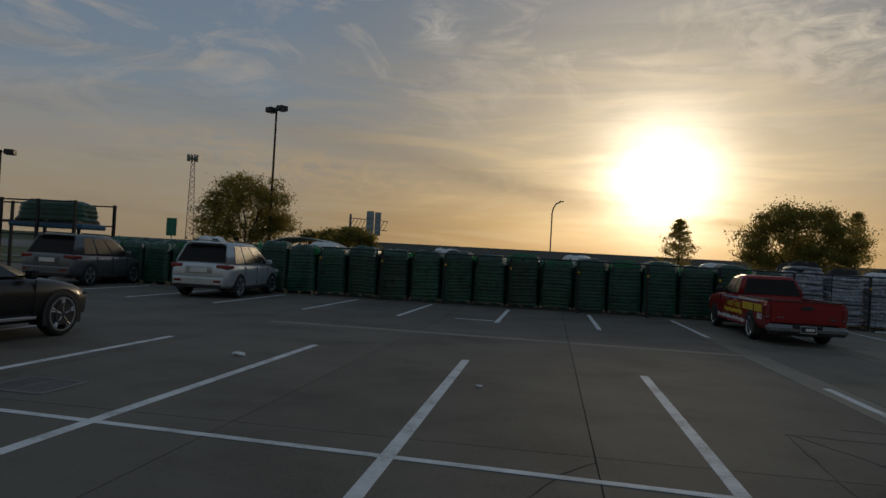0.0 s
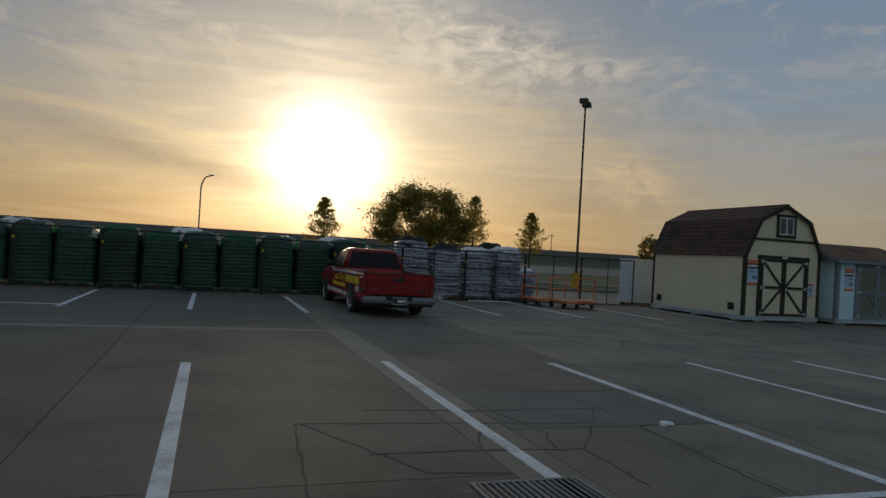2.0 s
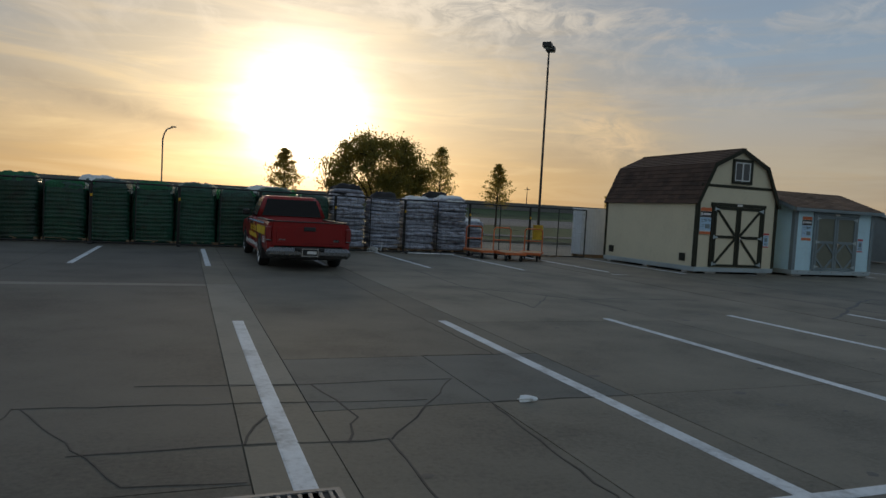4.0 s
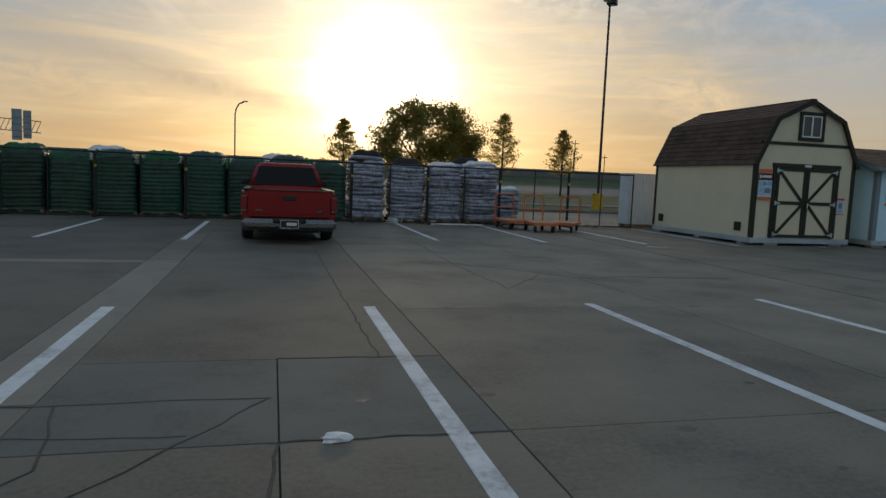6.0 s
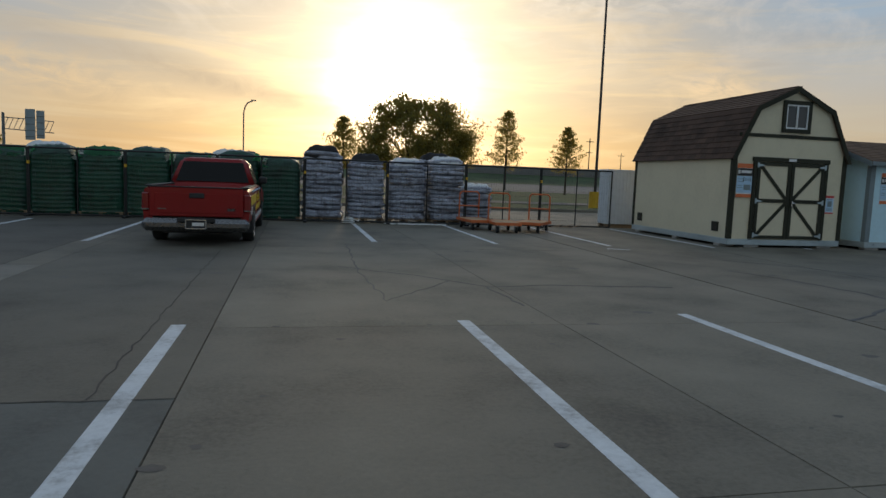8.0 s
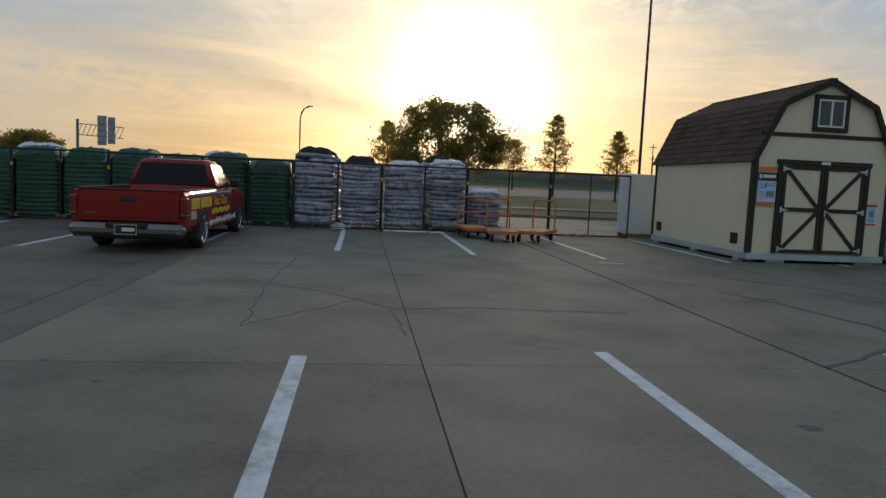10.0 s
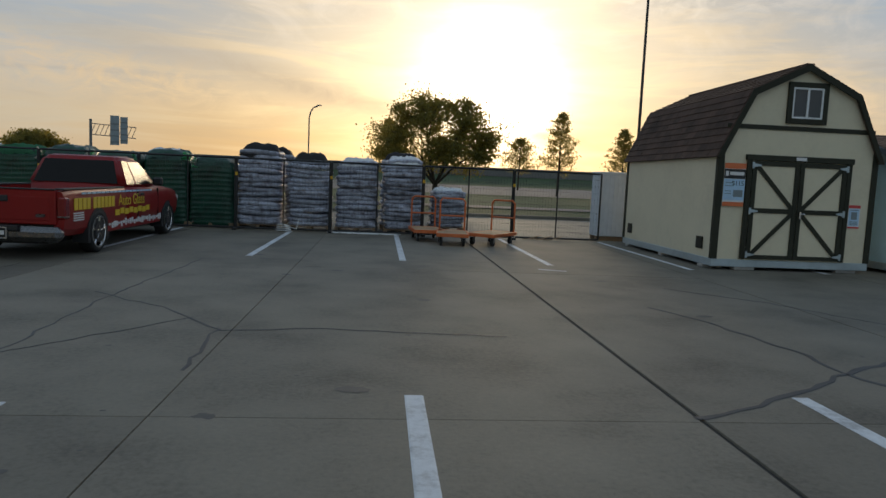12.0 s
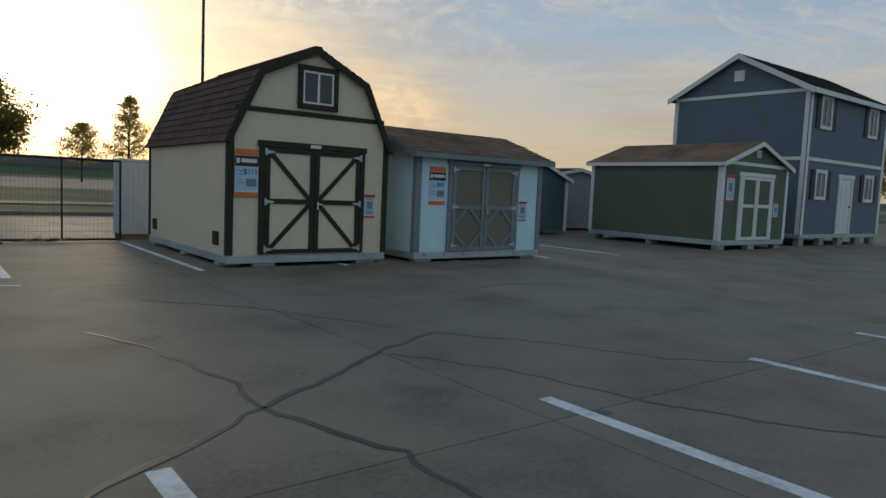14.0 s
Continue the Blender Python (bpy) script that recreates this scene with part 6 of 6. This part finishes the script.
# plain unseen wall added behind the walk; blocks sky light to darken the lot
bm = boxes((-60, 6, -14.4, -14, 0, 8.5))
tagged(part("sky_block_wall", bm, CREAM), "plain pale unseen wall added behind the lot to block sky light", "wall", kind="structure")

# ---------- painted lines ----------
NEAR_X = {-1: -2.68, 0: -0.08, 1: 2.60, 2: 5.18, 3: 7.71, 4: 10.27, 5: 12.74, 6: 15.45, 7: 18.0, 8: 20.6}
NEAR_END = {-1: 11.5, 0: 11.15, 1: 10.95, 2: 11.12, 3: 11.04, 4: 11.13, 5: 11.36, 6: 11.42, 7: 11.28, 8: 11.16}
for i in range(-4, 12):
    x, far = NEAR_X.get(i, 2.56 * i), NEAR_END.get(i, 11.2)
    ob = part("parking_line", ribbon([(x + (0.1 if i == 0 else -0.02), 0.6), (x, far)], 0.125, 0.001, 0.0, i, 0.003), PAINT)
    tagged(ob, "worn white painted stall line on concrete", "road marking", "near stall lines", "structure")
for i in range(-6, 12):
    x = 2.6 * i - 0.1 - (0.0 if i > 2 else 0.05)
    ob = part("parking_line", ribbon([(x, 18.0 if i < 3 else 18.7), (x, 23.2 if i < 3 else 24.0)], 0.115, 0.001, 0.0, i, 0.003), PAINT)
    tagged(ob, "worn white painted stall line near the pallets", "road marking", "far stall lines", "structure")
ob = part("parking_line", ribbon([(-16, 6.15), (-3.8, 5.93), (2.4, 5.6), (8, 5.46), (32, 5.2)], 0.10, 0.002, 0.0, 1, 0.003), PAINT)
tagged(ob, "long white painted line crossing the stall lines", "road marking", kind="structure")
for pts in ([(-1.3, 18.5), (-0.05, 18.5)], [(15.15, 18.12), (15.58, 17.95)]):
    ob = part("parking_line", ribbon(pts, 0.10, 0.001, 0.01, 3, 0.003), PAINT)
    tagged(ob, "short worn white stall mark", "road marking", kind="structure")

# ---------- sealed cracks and joints ----------
CRACKS = [
    (TAR, 0.055, [(14.48, 10.97), (14.67, 11.05), (15.22, 11.34), (16.25, 12.08), (16.78, 12.35), (17.77, 12.99), (18.64, 13.4)]),
    (TAR, 0.05, [(15.74, 14.85), (16.05, 14.0), (16.22, 13.15), (16.3, 12.62), (16.25, 12.08)]),
    (TAR, 0.055, [(16.25, 12.08), (16.38, 11.58), (16.62, 10.98), (16.54, 10.68), (16.59, 10.34), (16.9, 9.4)]),
    (TAR, 0.035, [(17.77, 12.85), (18.29, 11.96), (18.59, 10.84), (18.97, 10.04), (19.3, 9.61)]),
    (TAR, 0.03, [(18.64, 13.4), (19.43, 12.39), (19.85, 11.55), (20.73, 10.86)]),
    (TAR, 0.03, [(16.61, 16.39), (17.56, 15.37), (18.4, 13.76)]),
    (TAR, 0.03, [(20.69, 15.38), (21.53, 15.78), (22.97, 15.58)]),
    (TAR, 0.028, [(9.34, 14.92), (10.42, 13.99), (11.07, 13.13), (11.13, 11.84)]),
    (TAR, 0.035, [(11.07, 13.13), (12.02, 13.29), (13.68, 13.12)]),
    (TAR, 0.02, [(9.69, 18.19), (9.57, 14.57), (9.67, 12.45), (9.64, 12.13), (10.73, 13.65)]),
    (TAR, 0.03, [(31.2, 14.5), (33, 16.2), (35.4, 17.8)]),
    (CRACKM, 0.012, [(6.72, 8.16), (5.79, 6.8)]),
    (CRACKM, 0.017, [(4.24, 8.3), (5.42, 8.18), (6.72, 8.16)]),
    (CRACKM, 0.017, [(5.53, 8.13), (5.62, 7.7), (5.68, 7.29), (5.52, 6.79)]),
    (CRACKM, 0.017, [(4.0, 6.9), (4.93, 6.87), (5.79, 6.8), (5.77, 5.9)]),
    (CRACKM, 0.017, [(5.2, 7.5), (5.0, 7.2), (4.93, 6.87)]),
    (CRACKM, 0.017, [(6.74, 7.43), (6.66, 5.6)]),
    (CRACKM, 0.017, [(6.77, 9.07), (8.0, 9.04)]),
    (CRACKM, 0.017, [(6.7, 7.45), (8.0, 7.44)]),
    (CRACKM, 0.012, [(7.47, 17.06), (7.51, 9.06)]),
    (CRACKM, 0.012, [(1.6, 6.13), (1.3, 5.73), (1.1, 5.1), (1.0, 4.3)]),
    (CRACKM, 0.014, [(3.57, 7.84), (3.47, 6.4), (3.4, 4.6)]),
    (CRACKM, 0.010, [(3.6, 7.84), (4.34, 6.4), (4.9, 6.33)]),
    (CRACKM, 0.012, [(3.57, 7.84), (6.3, 7.6)]),
]
for i, (mm, w, pts) in enumerate(CRACKS):
    ob = part("crack_seal" if mm is TAR else "crack", ribbon(pts, w, 0.0005, 0.03 if mm is TAR else 0.02, 40 + i, 0.002), mm)
    tagged(ob, "dark tar-sealed crack wandering over the concrete" if mm is TAR else "thin dark crack in the concrete", "crack", kind="structure")

# oil spots and chips
rs = random.Random(12)
bm = bmesh.new()
for i in range(230):
    x, y = rs.uniform(-8, 24), rs.uniform(4, 20)
    r = rs.choice((0.014, 0.018, 0.024, 0.03, 0.045, 0.07)) * rs.uniform(0.7, 1.2)
    nn = 11
    c = bm.verts.new((x, y, 0.0018))
    ring = [bm.verts.new((x + r * 1.4 * rs.uniform(0.6, 1.2) * math.cos(6.283 * j / nn), y + r * rs.uniform(0.6, 1.2) * math.sin(6.283 * j / nn), 0.0012)) for j in range(nn)]
    for j in range(nn):
        bm.faces.new((c, ring[j], ring[(j + 1) % nn]))
tagged(part("oil_stain", bm, STAINM), "small dark oil spots and chips scattered on concrete", "stain", kind="stuff")

# ---------- concrete slabs of the lot ----------
lot = thing("pavement", "concrete slab paving of the parking lot", "pavement", kind="structure")
XE = [-60, -36, -24, -17.6, -14.4, -11.2, -8.0, -4.8, -1.6, 1.6, 4.92, 5.42, 6.76, 8.0, 11.2, 14.51, 17.7, 20.9, 24.1, 27.3, 30.5, 36.9, 43.3, 60, 90]
rs = random.Random(5)
for a, b in zip(XE, XE[1:]):
    trench = a == 4.92
    if a < 4:
        ye = [-40, -12, -3, 1.6, 6.3, 14.5, 14.82, 24.3, 34.5]
    elif trench:
        ye = [-40, -3, 6.85, 8.2, 14.82, 24.3, 34.5]
    elif a < 8:
        ye = [-40, -12, 4.0, 7.45, 9.05, 16.9, 24.3, 34.5]
    else:
        ye = [-40, -12, -3, 4.0, 7.45, 10.92, 17.6, 24.3, 34.5]
    for c, d in zip(ye, ye[1:]):
        if a == 6.76 and c >= 9.0:
            continue
        b = 8.0 if a == 5.42 and c >= 9.0 else 6.76 if a == 5.42 else b
        ga, gb = (0.018 if a == 14.51 else 0.0028), (0.018 if b == 14.51 else 0.0028)
        if a in (4.92, 5.42):
            ga = 0.0015
        if b in (4.92, 5.42):
            gb = 0.0015
        bm = bmesh.new()
        z = rs.uniform(-0.0015, 0.0)
        e = 0.003
        lo = [bm.verts.new(p) for p in ((a + ga, c + 0.003, -0.013), (b - gb, c + 0.003, -0.013), (b - gb, d - 0.003, -0.013), (a + ga, d - 0.003, -0.013))]
        up = [bm.verts.new(p) for p in ((a + ga + e, c + 0.003 + e, z), (b - gb - e, c + 0.003 + e, z), (b - gb - e, d - 0.003 - e, z), (a + ga + e, d - 0.003 - e, z))]
        bm.faces.new(up)
        for i in range(4):
            bm.faces.new((lo[i], lo[(i + 1) % 4], up[(i + 1) % 4], up[i]))
        patch = (trench and 8 < c < 14) or (c == 14.5 and a > -8)
        if a in (5.42, 6.76) and c == 7.45:
            surface = DARKPATCH
        elif patch:
            surface = PATCH
        else:
            surface = DARKCONCRETE if a < 4.9 else MIDCONCRETE if a < 7.9 else CONCRETE
        part("slab", bm, surface, lot)
